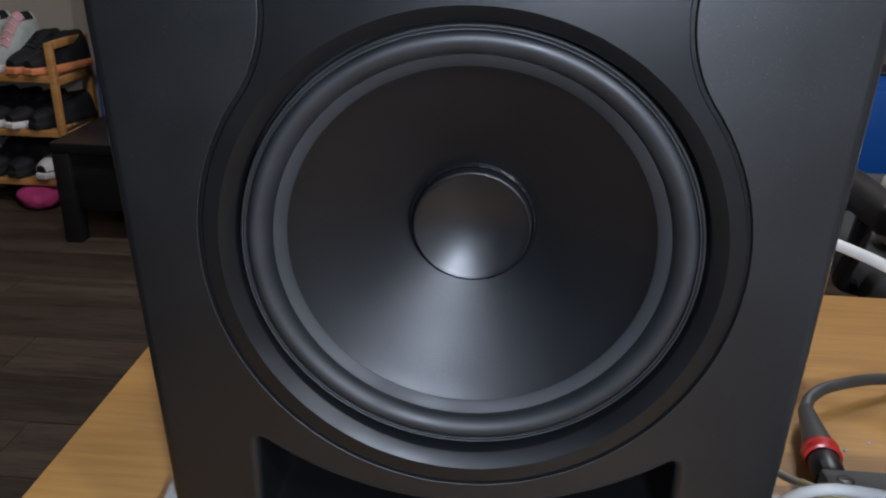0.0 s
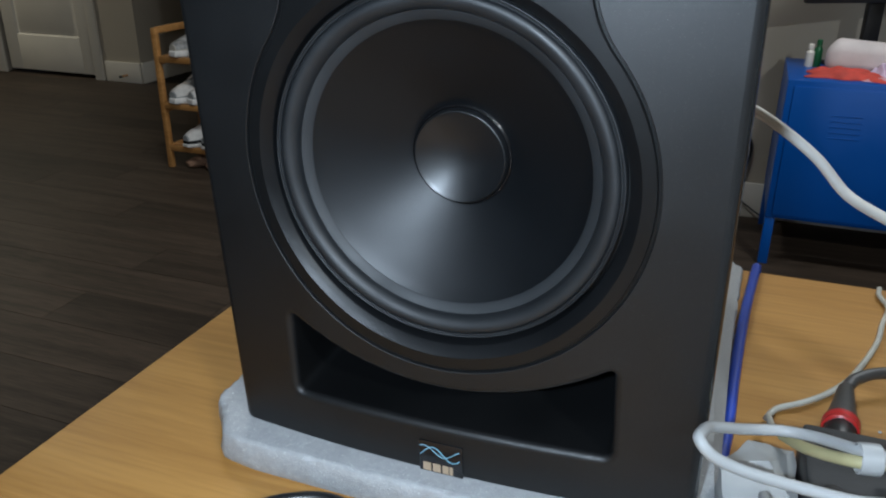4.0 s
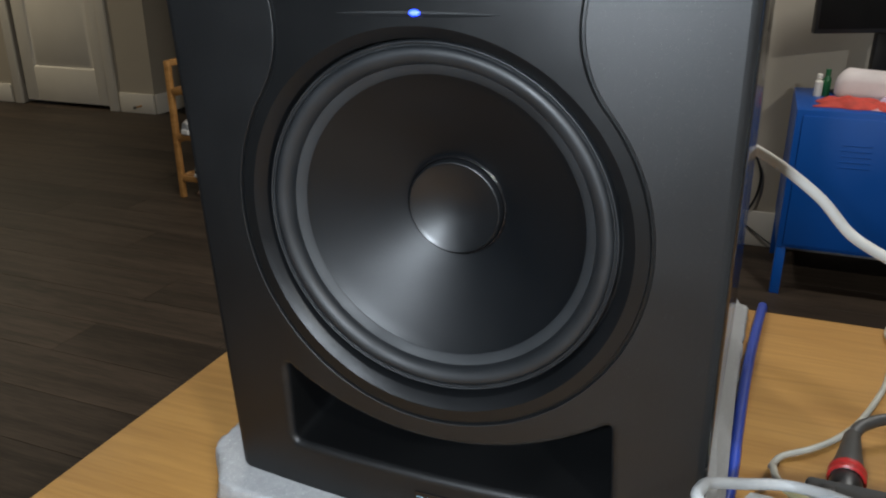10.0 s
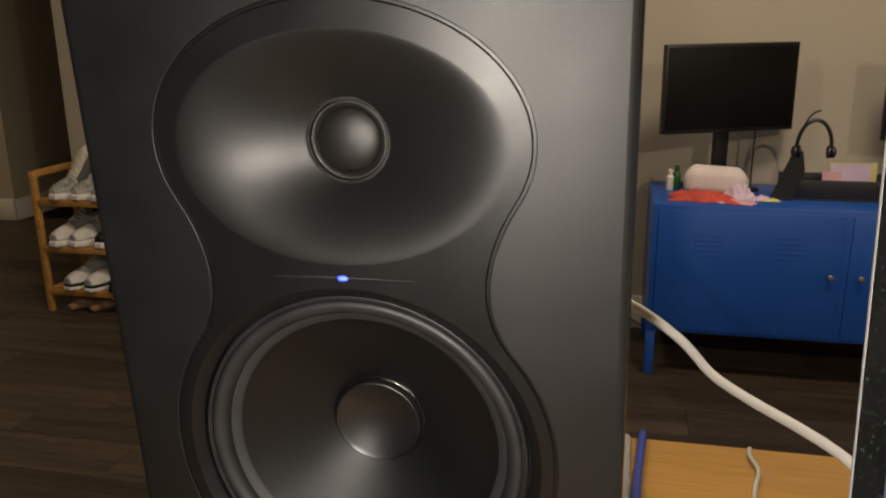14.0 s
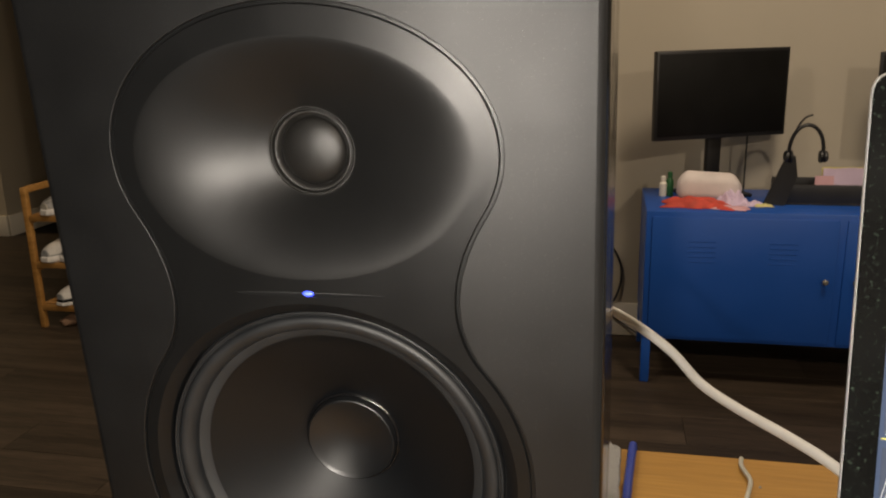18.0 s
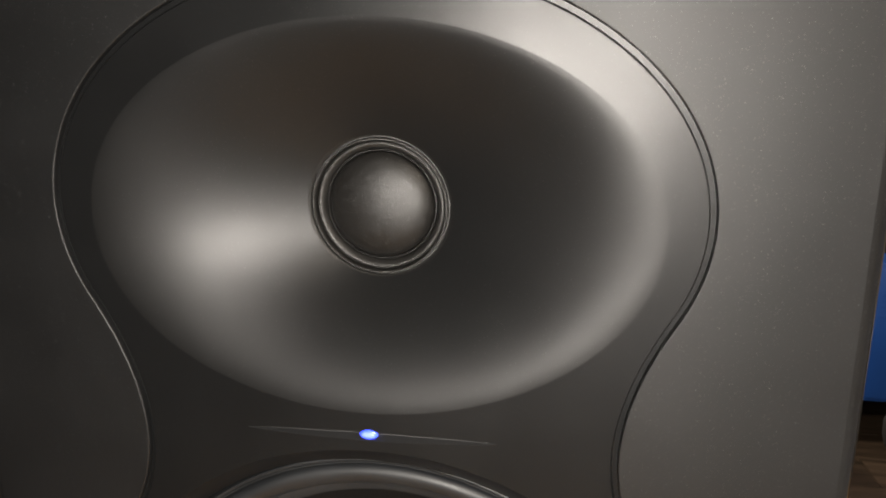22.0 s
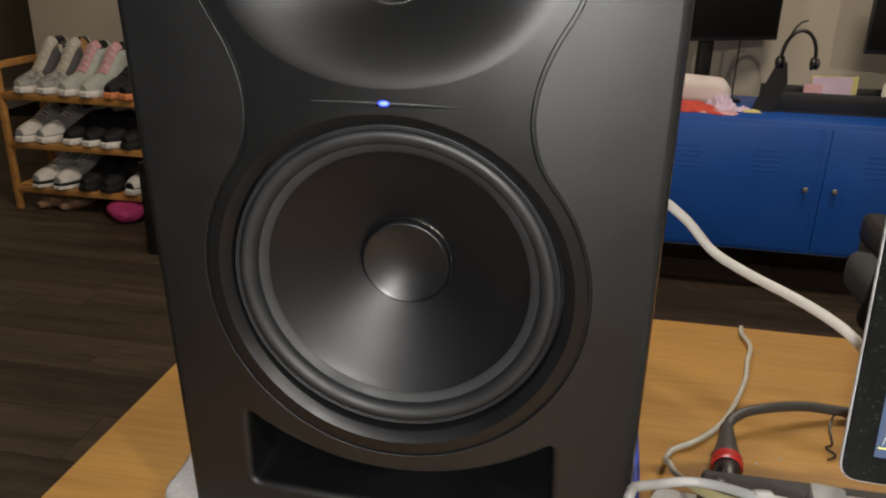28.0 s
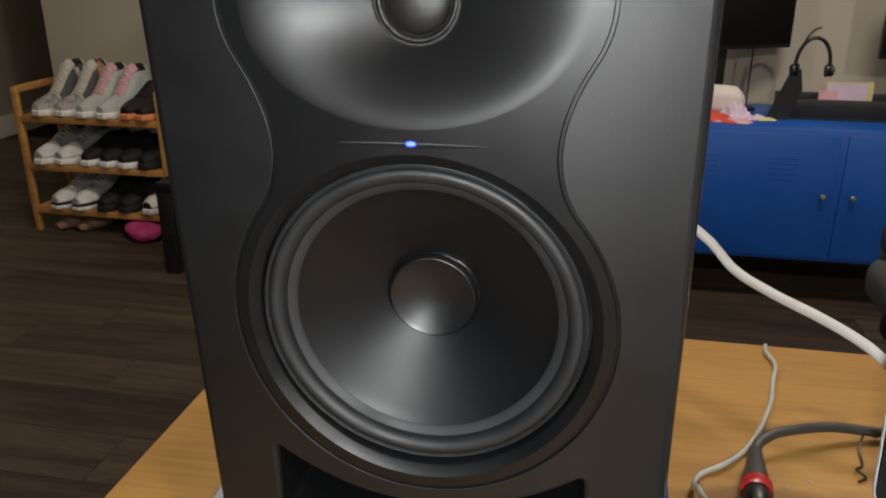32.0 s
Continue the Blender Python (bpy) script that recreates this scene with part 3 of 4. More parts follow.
# ---- foam under the speaker ----
def foam_slab():
    """A thick sheet, rising to the back, with pressed and crumbled edges."""
    corners = [(-0.141, -0.017), (-0.118, -0.0205), (0.012, -0.0215), (0.147, -0.026), (0.149, 0.020), (0.146, 0.060), (0.1455, 0.200), (0.1505, 0.394), (-0.158, 0.394), (-0.163, 0.050), (-0.163, 0.012), (-0.147, -0.004)]
    rim = dense(rounded(corners, [0.004, 0.008, 0.02, 0.006, 0.009, 0.009, 0.02, 0.006, 0.006, 0.005, 0.004, 0.003], 4), 0.003)
    bm = bmesh.new()
    loops = []
    for f, d in ((0.0, 0.0), (0.12, -0.0012), (0.35, -0.0018), (0.6, -0.0015), (0.9, -0.0010), (0.985, 0.0002), (1.0, 0.0022)):
        loop = []
        for x, y in inset(rim, d):
            top = 0.021 + 0.0593 * max(0.0, min(y, 0.3))
            if x > 0.122 and y > 0.0:              # pressed flat along one side
                top = max(0.006, top - 0.9 * y)
            q = Vector((x * 230, y * 230, f * 6))
            e = 0.0013 * (f > 0) * (f < 1)
            q2 = Vector((x * 90, y * 90, f * 2 + 4))
            loop.append((x + e * (noise.noise(q) + noise.noise(q2)), y + e * (noise.noise(q + Vector((7, 3, 1))) + noise.noise(q2 + Vector((2, 8, 3)))), top * f + 0.0009 * (f > 0.5) * noise.noise(q * 0.6)))
        loops.append(loop)
    rows = bridge(bm, loops)
    bmesh.ops.triangle_fill(bm, use_beauty=True, edges=[bm.edges.get((rows[-1][i], rows[-1][(i + 1) % len(rows[-1])])) for i in range(len(rows[-1]))])
    return bm


tagged(part("foam_sheet", foam_slab(), FOAM, None, m=pose(0, 0, TABLE_Z), smooth=75), "white packing foam sheet with crumbly edges under the speaker", "foam sheet")


# ---- things on the table ----
def cable(name, points, r, mat, label, n=10, steps=8):
    return tagged(part(name, tube(points, r, n, steps=steps), mat, smooth=60), label, "cable")


laptop = thing("laptop", pose(0.2545, 0.0395, 0.8045, 0, 0, -2), "open silver laptop with a speckled black screen border", "laptop")
LW, LD, LH = 0.358, 0.25, 0.315
part("base", box(LW, LD, 0.018, 0.007, (LW / 2, -LD / 2 - 0.002, 0), 3), ALU, laptop, "silver aluminium base")
keys = part("keyboard", box(0.27, 0.105, 0.001, 0.0004, (LW / 2, -0.085, 0.0182)), BLACK, laptop, "black keyboard")
for r in range(5):
    for c in range(14):
        part("key", box(0.0162, 0.0165, 0.0012, 0.0003, (LW / 2 - 0.1235 + 0.019 * c, -0.045 - 0.0195 * r, 0.0193)), BLACK, keys)
part("trackpad", box(0.13, 0.085, 0.0008, 0.0003, (LW / 2, -0.192, 0.0181)), ALU, laptop)
bm = bmesh.new()
for gx in range(12):
    for gy in range(44):
        spin_z([(0.0005, 0.0182), (0.0005, 0.0184)], 5, (0.015 + gx * 0.0020, -0.030 - gy * 0.0024, 0), bm)
part("speaker_grille", bm, BLACK, laptop, "fine perforated speaker grille")
LIDRIM = [(x, z) for x, z in rounded([(-LW / 2, 0), (LW / 2, 0), (LW / 2, LH), (-LW / 2, LH)], 0.012, 6)]
bm = bmesh.new()
rows = bridge(bm, [flat(inset(LIDRIM, 0.0006), 0.0015), flat(LIDRIM, 0.0006), flat(LIDRIM, -0.0012), flat(inset(LIDRIM, 0.0004), -0.0020)])
bm.faces.new(rows[0])
bm.faces.new(rows[-1])
lid = part("lid", bm, ALU, laptop, "silver lid edge", m=pose(LW / 2, 0.002, 0.021, -10.6, 0.9, 0))
# rounded upper and lower corners come from the glass and the edge frame
glass = [(x, z) for x, z in rounded([(-LW / 2 + 0.0007, 0.0007), (LW / 2 - 0.0007, 0.0007), (LW / 2 - 0.0007, LH - 0.0007), (-LW / 2 + 0.0007, LH - 0.0007)], 0.0115, 6)]
bm = bmesh.new()
rows = bridge(bm, [flat(glass, -0.0021), flat(inset(glass, 0.0005), -0.0032)])
bm.faces.new(rows[-1])
SPECKLED = material("speckled_screen_border", (0.006, 0.0065, 0.0065), 0.3, spec=0.25, tone=0.1)
t = SPECKLED.node_tree
wb = t.nodes["Principled BSDF"]
# fine noise breaks the black border into pale green speckles
wn = t.nodes.new("ShaderNodeTexNoise")
wn.inputs["Scale"].default_value, wn.inputs["Detail"].default_value, wn.inputs["Roughness"].default_value = 330, 10, 0.75
wr = t.nodes.new("ShaderNodeValToRGB")
wr.color_ramp.elements[0].position, wr.color_ramp.elements[0].color = 0.57, (0.006, 0.0065, 0.0065, 1)
wr.color_ramp.elements[1].position, wr.color_ramp.elements[1].color = 0.69, (0.08, 0.12, 0.09, 1)
wc = t.nodes.new("ShaderNodeTexCoord")
t.links.new(wc.outputs["Object"], wn.inputs["Vector"])
t.links.new(wn.outputs["Fac"], wr.inputs["Fac"])
t.links.new(wr.outputs["Color"], wb.inputs["Base Color"])
part("screen_border", bm, SPECKLED, lid, "black glass border with pale green speckles")
SHOWN = material("lit_screen", (0.02, 0.03, 0.06), 0.3, emit=(0.10, 0.14, 0.23), emit_power=0.8)
DARKPANE = material("screen_window_dark", (0.02, 0.02, 0.03), 0.3, emit=(0.05, 0.06, 0.12), emit_power=0.8)
LINE = material("screen_yellow_line", (0.5, 0.48, 0.1), 0.3, emit=(0.75, 0.72, 0.22), emit_power=0.8)
OUTLINE = material("screen_pale_line", (0.4, 0.42, 0.45), 0.3, emit=(0.50, 0.55, 0.60), emit_power=0.6)
GREYPANE = material("screen_window_grey", (0.06, 0.07, 0.1), 0.3, emit=(0.06, 0.085, 0.14), emit_power=0.7)
SX, SZ = -LW / 2 + 0.0165, 0.0175
SWID, SHGT = LW - 0.033, LH - 0.034
shown = part("screen", box(SWID, 0.0006, SHGT, 0, (0, -0.0035, SZ)), SHOWN, lid, "lit screen with stacked windows outlined in yellow", smooth=0)
for k in range(5):
    z = SZ + 0.006 + 0.034 * k
    part("window_pane", box(0.012, 0.0004, 0.026, 0, (SX + 0.008, -0.0041, z + 0.003)), GREYPANE, shown, smooth=0)
    part("window_pane", box(0.05, 0.0004, 0.026, 0, (SX + 0.041, -0.0041, z + 0.003)), DARKPANE, shown, smooth=0)
    for x0, z0, x1, z1, thick, mat in ((0.001, 0, 0.07, 0, 0.0005, LINE), (0.003, 0.002, 0.009, 0.031, 0.00028, OUTLINE), (0.009, 0.031, 0.030, 0.002, 0.00028, OUTLINE), (0.005, 0.002, 0.0102, 0.027, 0.0002, OUTLINE),
                                       (0.0135, 0.027, 0.027, 0.003, 0.0010, LINE), (0.040, 0.030, 0.058, 0.002, 0.0008, LINE), (0.034, 0.002, 0.040, 0.030, 0.00028, OUTLINE)):
        part("screen_line", tube([(SX + x0, -0.0044, z + z0), (SX + x1, -0.0044, z + z1)], thick, 4, smooth=False), mat, shown, smooth=0)

interface = thing("audio_interface", pose(0, 0, TABLE_Z), "dark grey metal audio interface box with screws beneath the laptop", "audio interface")
GREYBOX = material("grey_metal_box", (0.035, 0.035, 0.036), 0.5, grain=0.15, grain_size=900, tone=0.1)
part("case", box(0.34, 0.225, 0.05, 0.003, (0.184 + 0.17, 0.068 - 0.1125, 0.004)), GREYBOX, interface)
for x, y in ((0.194, 0.058), (0.196, 0.012), (0.262, 0.055), (0.514, 0.058)):
    scr = part("screw", spin_z([(0.0042, 0.0535), (0.0042, 0.0543), (0.0036, 0.0546)], 16, (x, y, 0)), BLACK, interface)
    part("screw_slot", box(0.005, 0.0009, 0.0004, 0, (x, y, 0.0544)), SEAM, scr, smooth=0)
for x in (0.20, 0.508):
    for y in (0.05, -0.14):
        part("foot", spin_z([(0.008, 0), (0.008, 0.0045)], 16, (x, y, 0)), BLACK, interface)
tagged(part("laptop_riser", box(0.2, 0.15, 0.0005, 0, (0.43, -0.06, 0.8042)), BLACK, smooth=0), "thin black pad between laptop and box", "pad")

# black connector with a red ring, and its lead
plug = thing("audio_plug", pose(0.212, 0.112, 0.7665, 0, 0, -8), "grey cable connector with a red ring lying on the table", "connector")
part("shell", lathe([(0.0001, 0), (0.009, 0), (0.0095, -0.002), (0.0095, -0.018), (0.0085, -0.02), (0.0001, -0.02)], 24, (0, 0.012, 0)), BLACK, plug)
part("ring", lathe([(0.0098, 0.012), (0.0112, 0.013), (0.0112, 0.0165), (0.0104, 0.0175), (0.0112, 0.0185), (0.0112, 0.0215), (0.0098, 0.0225)], 28), RED, plug, "bright red plastic ring")
part("boot", lathe([(0.0001, 0.0215), (0.0100, 0.0215), (0.0092, 0.028), (0.0068, 0.048), (0.0052, 0.066), (0.0038, 0.07), (0.0001, 0.07)], 24), GCABLE, plug, "tapered grey rubber boot")
cable("audio_cable", [(0.222, 0.180, 0.7665), (0.229, 0.192, 0.768), (0.247, 0.207, 0.768), (0.288, 0.228, 0.764), (0.33, 0.238, 0.758), (0.42, 0.245, 0.7545), (0.6, 0.25, 0.7545)], 0.0042, GCABLE, "dark grey rubber cable curving over the table")

# white charger leads
FRAYED = material("aged_white_cable", (0.44, 0.43, 0.37), 0.5, tone=0.14, tone_size=70)
YCABLE = material("yellowed_cable", (0.42, 0.38, 0.20), 0.5, tone=0.12, tone_size=40)
cable("charger_cable", [(0.21, -0.022, 0.827), (0.197, -0.022, 0.825), (0.173, -0.022, 0.826), (0.152, -0.026, 0.831), (0.138, -0.03, 0.838), (0.131, -0.028, 0.844), (0.132, -0.018, 0.842), (0.136, -0.004, 0.836), (0.152, 0.018, 0.824), (0.17, 0.028, 0.821), (0.186, 0.022, 0.825), (0.202, 0.006, 0.833), (0.218, 0.004, 0.833), (0.237, 0.01, 0.826)], 0.0029, WCABLE, "thick white charger cable looped over the box")
cable("frayed_cable", [(0.268, 0.391, 0.7535), (0.266, 0.376, 0.7535), (0.270, 0.350, 0.7535), (0.262, 0.318, 0.7535), (0.253, 0.278, 0.7535), (0.232, 0.222, 0.7535), (0.214, 0.190, 0.7545), (0.196, 0.170, 0.7545), (0.180, 0.158, 0.7535), (0.173, 0.140, 0.7560), (0.172, 0.118, 0.77), (0.172, 0.092, 0.781), (0.175, 0.062, 0.796)], 0.0022, FRAYED, "thin twisted white cable with a cut end")
cable("yellowed_cable", [(0.175, 0.062, 0.796), (0.184, 0.03, 0.812), (0.2, 0.004, 0.828), (0.219, 0.006, 0.829), (0.238, 0.012, 0.823)], 0.0031, YCABLE, "yellowed swollen end of a white cable")
cable("lower_charger_cable", [(0.165, 0.0, 0.8), (0.165, -0.012, 0.805), (0.17, -0.02, 0.809), (0.18, -0.024, 0.812), (0.197, -0.03, 0.817)], 0.0029, WCABLE, "white cable lying on crumpled paper")
for at, turn, size in (((0.232, -0.030, 0.8045), -4, (0.040, 0.034, 0.021)), ((0.248, 0.022, 0.8045), -6, (0.020, 0.034, 0.020))):
    con = thing("charger_plug", pose(*at, 0, 0, turn), "white plastic charger plug beside the laptop", "plug", "charger plugs")
    part("body", box(*size, 0.0025), WCABLE, con)
    part("strain_relief", lathe([(0.0001, 0), (0.0042, 0), (0.0036, -0.020), (0.0001, -0.020)], 16), WCABLE, con, m=pose(-size[0] / 2, 0, size[2] / 2, 0, 0, -90))
tie = tagged(part("cable_tie", lathe([(0.0068, -0.005), (0.0074, -0.0045), (0.0076, 0), (0.0074, 0.0045), (0.0068, 0.005), (0.0062, 0)], 18, bm=None), WCABLE, m=pose(0.2045, 0.0005, 0.833, 0, 0, -80)), "white hook-and-loop cable tie", "cable tie")


def crumpled_paper(top):
    """A stiff folded bag: a few flat facets over a hollow, with small creases; its sides or its folded top."""
    rim = [(0.1445, 0.036, 0.789), (0.158, 0.058, 0.791), (0.1825, 0.060, 0.788), (0.1825, 0.000, 0.792), (0.167, -0.034, 0.775), (0.151, -0.004, 0.772)]
    foot = [(0.143, 0.040, 0.7504), (0.152, 0.068, 0.7504), (0.1825, 0.068, 0.7504), (0.1825, -0.010, 0.7504), (0.172, -0.052, 0.7504), (0.147, -0.014, 0.7504)]
    bm = bmesh.new()
    r = [bm.verts.new(p) for p in rim]
    if top:
        mid = bm.verts.new((0.168, 0.030, 0.799))
        for i in range(6):
            bm.faces.new((r[i], r[(i + 1) % 6], mid))
    else:
        f = [bm.verts.new(p) for p in foot]
        for i in range(6):
            j = (i + 1) % 6
            bm.faces.new((f[i], f[j], r[j], r[i]))
    bmesh.ops.subdivide_edges(bm, edges=bm.edges, cuts=4, use_grid_fill=True)
    bmesh.ops.triangulate(bm, faces=bm.faces)
    for v in bm.verts:
        if v.co.z > 0.7515:
            q = v.co * 75
            v.co += Vector((noise.noise(q), noise.noise(q + Vector((4, 1, 0))), noise.noise(q + Vector((0, 9, 2))))) * 0.0016
    return bm


PAPER = material("white_paper", (0.37, 0.37, 0.36), 0.6, tone=0.06, tone_size=60)
bag = thing("paper_bag", pose(0.165, 0.02, TABLE_Z), "crumpled white paper bag under the cables", "paper bag")
for name, top in (("side", False), ("folded_top", True)):
    bm = crumpled_paper(top)
    bmesh.ops.translate(bm, verts=bm.verts, vec=(-0.165, -0.02, -TABLE_Z))
    part(name, bm, PAPER, bag, smooth=25)
cable("network_cable", [(0.146, 0.05, 0.757), (0.1465, 0.08, 0.7545), (0.149, 0.116, 0.7542), (0.1505, 0.171, 0.7542), (0.153, 0.238, 0.7542), (0.157, 0.309, 0.7542), (0.163, 0.385, 0.7545), (0.1645, 0.402, 0.752), (0.165, 0.408, 0.735), (0.163, 0.409, 0.66), (0.15, 0.42, 0.4), (0.12, 0.6, 0.004), (-0.1, 1.2, 0.004)], 0.0042, BLUECABLE, "blue network cable running over the table's edge")
cable("speaker_power_cable", [(0.03, 0.305, 0.93), (0.07, 0.335, 0.93), (0.105, 0.352, 0.925), (0.137, 0.36, 0.912), (0.165, 0.36, 0.896), (0.194, 0.352, 0.876), (0.2185, 0.34, 0.853), (0.245, 0.31, 0.846), (0.280, 0.27, 0.842), (0.305, 0.25, 0.834), (0.322, 0.235, 0.824), (0.36, 0.21, 0.79), (0.42, 0.20, 0.7555), (0.6, 0.19, 0.7555)], 0.0044, PCABLE, "thick white cable from the speaker's back", 14)
cable("black_lead", [(-0.15, -0.30, 0.7538), (-0.128, -0.16, 0.7538), (-0.106, -0.068, 0.7538), (-0.072, -0.034, 0.7538), (-0.036, -0.036, 0.7538), (0.004, -0.060, 0.7538), (0.045, -0.058, 0.7538), (0.085, -0.037, 0.7538), (0.13, -0.037, 0.7538), (0.17, -0.07, 0.7538), (0.2, -0.16, 0.7538)], 0.0035, BCABLE, "black lead curled on the table before the foam")
cable("wire_tie", [(0.330, 0.240, 0.7515), (0.318, 0.234, 0.757), (0.310, 0.217, 0.7535), (0.307, 0.197, 0.7515), (0.300, 0.188, 0.753), (0.305, 0.180, 0.752), (0.298, 0.174, 0.7515)], 0.0010, BCABLE, "twisted black wire tie", 6)
for i, (x, y) in enumerate(((0.278, 0.345), (0.243, 0.158), (0.262, 0.168))):
    tagged(part("foam_crumb", spin_z([(0.0008, 0), (0.0014, 0.0007), (0.0006, 0.0015)], 7, (x, y, TABLE_Z)), FOAM), "tiny white foam crumb on the table", "crumb", "foam crumbs")

# ---- blue metal cabinet ----
CX0, CY0, CTOP = 0.257, 2.257, 0.606


def blue_cabinet(m):
    c = thing("metal_cabinet", m, "blue enamelled metal cabinet with two doors on legs", "cabinet")
    w, d, h, leg = 1.205, 0.42, CTOP, 0.163
    part("body", box(w, d, h - leg, 0.004, (w / 2, d / 2, leg)), BLUE, c)
    for i, x in enumerate((0.02, w / 2 + 0.010)):
        dw = w / 2 - 0.034
        door = part("door", box(dw, 0.006, h - leg - 0.03, 0.002, (x + dw / 2, -0.0035, leg + 0.012)), BLUE, c)
        for g in (0, 1):
            for k in range(5):
                part("vent_slot", box(0.085, 0.0010, 0.004, 0.0003, (x + dw * (0.28 + 0.44 * g), -0.0068, h - 0.10 - 0.017 * k)), BLUE, door)
        kx = 0.559 if i == 0 else 0.649
        part("knob", lathe([(0.0050, 0), (0.0040, -0.010), (0.0085, -0.013), (0.009, -0.018), (0.006, -0.021), (0.0001, -0.0215)], 20, (kx, -0.0064, 0.390)), DULL, door, "small round steel knob")
    for x in (0.017, w - 0.017):
        for y in (0.02, d - 0.02):
            part("leg", box(0.030, 0.034, leg + 0.001, 0.002, (x, y, 0)), BLUE, c)
    return c


blue_cabinet(pose(CX0, CY0, 0))


def flat_monitor(m, w=0.475, h=0.30, up=0.205, label="black flat computer monitor on a stand, switched off"):
    t = thing("computer_monitor", m, label, "monitor", "monitors on the cabinet")
    tilt = pose(0, 0, up + h / 2, 0, -0.6, 0)
    part("panel", box(w, 0.028, h, 0.004, (0, 0, -h / 2)), BLACK, t, m=tilt)
    part("screen", box(w - 0.016, 0.002, h - 0.024, 0.0006, (0, -0.0145, 0.014 - h / 2)), SCREEN, t, "dark switched-off screen", m=tilt)
    part("neck", box(0.052, 0.028, up + 0.09, 0.006, (0, 0.030, 0.011)), BLACK, t)
    part("foot", box(0.22, 0.17, 0.012, 0.004, (0, 0.02, 0)), BLACK, t)
    return t


flat_monitor(pose(0.50, 2.545, CTOP, 0, 0, 23), w=0.492)
flat_monitor(pose(1.225, 2.50, CTOP, 0, 0, -8), up=0.19)


def blob(sx, sy, sz, rough=0.25, seed=0, freq=1.6, flatten=True):
    """A soft lump standing on z = 0."""
    bm = bmesh.new()
    bmesh.ops.create_icosphere(bm, subdivisions=4, radius=1)
    off = Vector((seed * 3.1, seed * 1.7, seed * 0.9))
    for v in bm.verts:
        d = 1 + rough * noise.noise(v.co * freq + off) + rough * 0.4 * noise.noise(v.co * freq * 3 + off)
        v.co = Vector((v.co.x * sx * d, v.co.y * sy * d, max(0.0, (v.co.z * d * 0.55 + 0.45)) * sz))
    return bm


def cloth(w, d, folds, seed, thick=0.003):
    bm = bmesh.new()
    bmesh.ops.create_grid(bm, x_segments=28, y_segments=20, size=0.5)
    off = Vector((seed * 2.3, seed * 4.1, 0))
    for v in bm.verts:
        q = Vector((v.co.x * 4, v.co.y * 3, 0)) + off
        r = 1 + 0.35 * noise.noise(q * 0.8 + Vector((9, 0, 0)))
        edge = min(0.5 - abs(v.co.x), 0.5 - abs(v.co.y)) * 2
        v.co = Vector((v.co.x * w * r, v.co.y * d * r, 0.001 + folds * (abs(noise.noise(q)) * 1.2 + 0.4) * min(1.0, edge * 3)))
    ext = bmesh.ops.extrude_face_region(bm, geom=list(bm.faces))
    for g in ext["geom"]:
        if isinstance(g, bmesh.types.BMVert):
            g.co.z += thick
    return bm


REDCLOTH = material("red_fabric", (0.48, 0.06, 0.04), 0.8, grain=0.4, grain_size=300, tone=0.25, tone_size=30)
PINKPAPER = material("pink_paper", (0.62, 0.36, 0.40), 0.6, tone=0.1)
LILAC = material("lilac_paper", (0.58, 0.46, 0.60), 0.6, tone=0.1)
CREAM = material("cream_plush", (0.64, 0.57, 0.55), 0.85, grain=0.5, grain_size=160, tone=0.08)
YELLOW = material("yellow_paper", (0.58, 0.52, 0.22), 0.6, tone=0.08)
GREEN = material("green_plastic", (0.02, 0.10, 0.035), 0.35, tone=0.1)
tagged(part("red_cloth", cloth(0.21, 0.11, 0.024, 3), REDCLOTH, m=pose(0.425, 2.355, CTOP, 0, 0, -8), smooth=60), "crumpled red cloth on the blue cabinet", "cloth")
cushion = box(0.215, 0.075, 0.104, 0.036, (0, 0, 0), 6)
for v in cushion.verts:                                 # slumped, lower towards one end
    v.co.z *= 1.06 - 0.06 * (v.co.x / 0.1) - 0.30 * (v.co.x / 0.1075) ** 2 + 0.06 * noise.noise(v.co * 22)
tagged(part("cushion", cushion, CREAM, m=pose(0.470, 2.452, CTOP, 0, 0, 4), smooth=60), "pale pinkish slumped plush cushion on the cabinet", "cushion")
for x, y, z, w, d, rz, mat, lab in ((0.525, 2.315, 0.0, 0.12, 0.06, -12, PINKPAPER, "pink paper card on the cabinet"), (0.545, 2.40, 0.06, 0.10, 0.07, 14, LILAC, "lilac paper folded over the cloth"), (0.60, 2.38, 0.008, 0.08, 0.05, 25, LILAC, "lilac paper slip on the cabinet"), (0.635, 2.365, 0.004, 0.06, 0.035, 10, YELLOW, "yellow paper tag on the cabinet"), (0.39, 2.40, 0.0, 0.10, 0.05, 8, BLUE, "blue folded paper on the cabinet")):
    tagged(part("paper_slip", cloth(w, d, 0.006 + z * 0.5, x * 10, 0.001), mat, m=pose(x, y, CTOP + 0.0005, 0, 0, rz), smooth=60), lab, "paper")
for x, y, mat, lab, h in ((0.345, 2.52, GREEN, "small green plastic bottle", 0.085), (0.322, 2.515, WHITE, "small white plastic bottle", 0.07)):
    b = thing("small_bottle", pose(x, y, CTOP), lab, "bottle")
    part("body", spin_z([(0.012, 0), (0.013, 0.003), (0.013, h * 0.66), (0.006, h * 0.78), (0.006, h * 0.8)], 20), mat, b)
    part("cap", spin_z([(0.0085, h * 0.8), (0.0085, h), (0.007, h + 0.002)], 18), mat, b)
tray = thing("desk_tray", pose(0.69, 2.40, CTOP), "long black desk tray holding loose items", "tray")
part("bottom", box(0.50, 0.16, 0.006, 0.001, (0.25, 0.08, 0)), BLACK, tray)
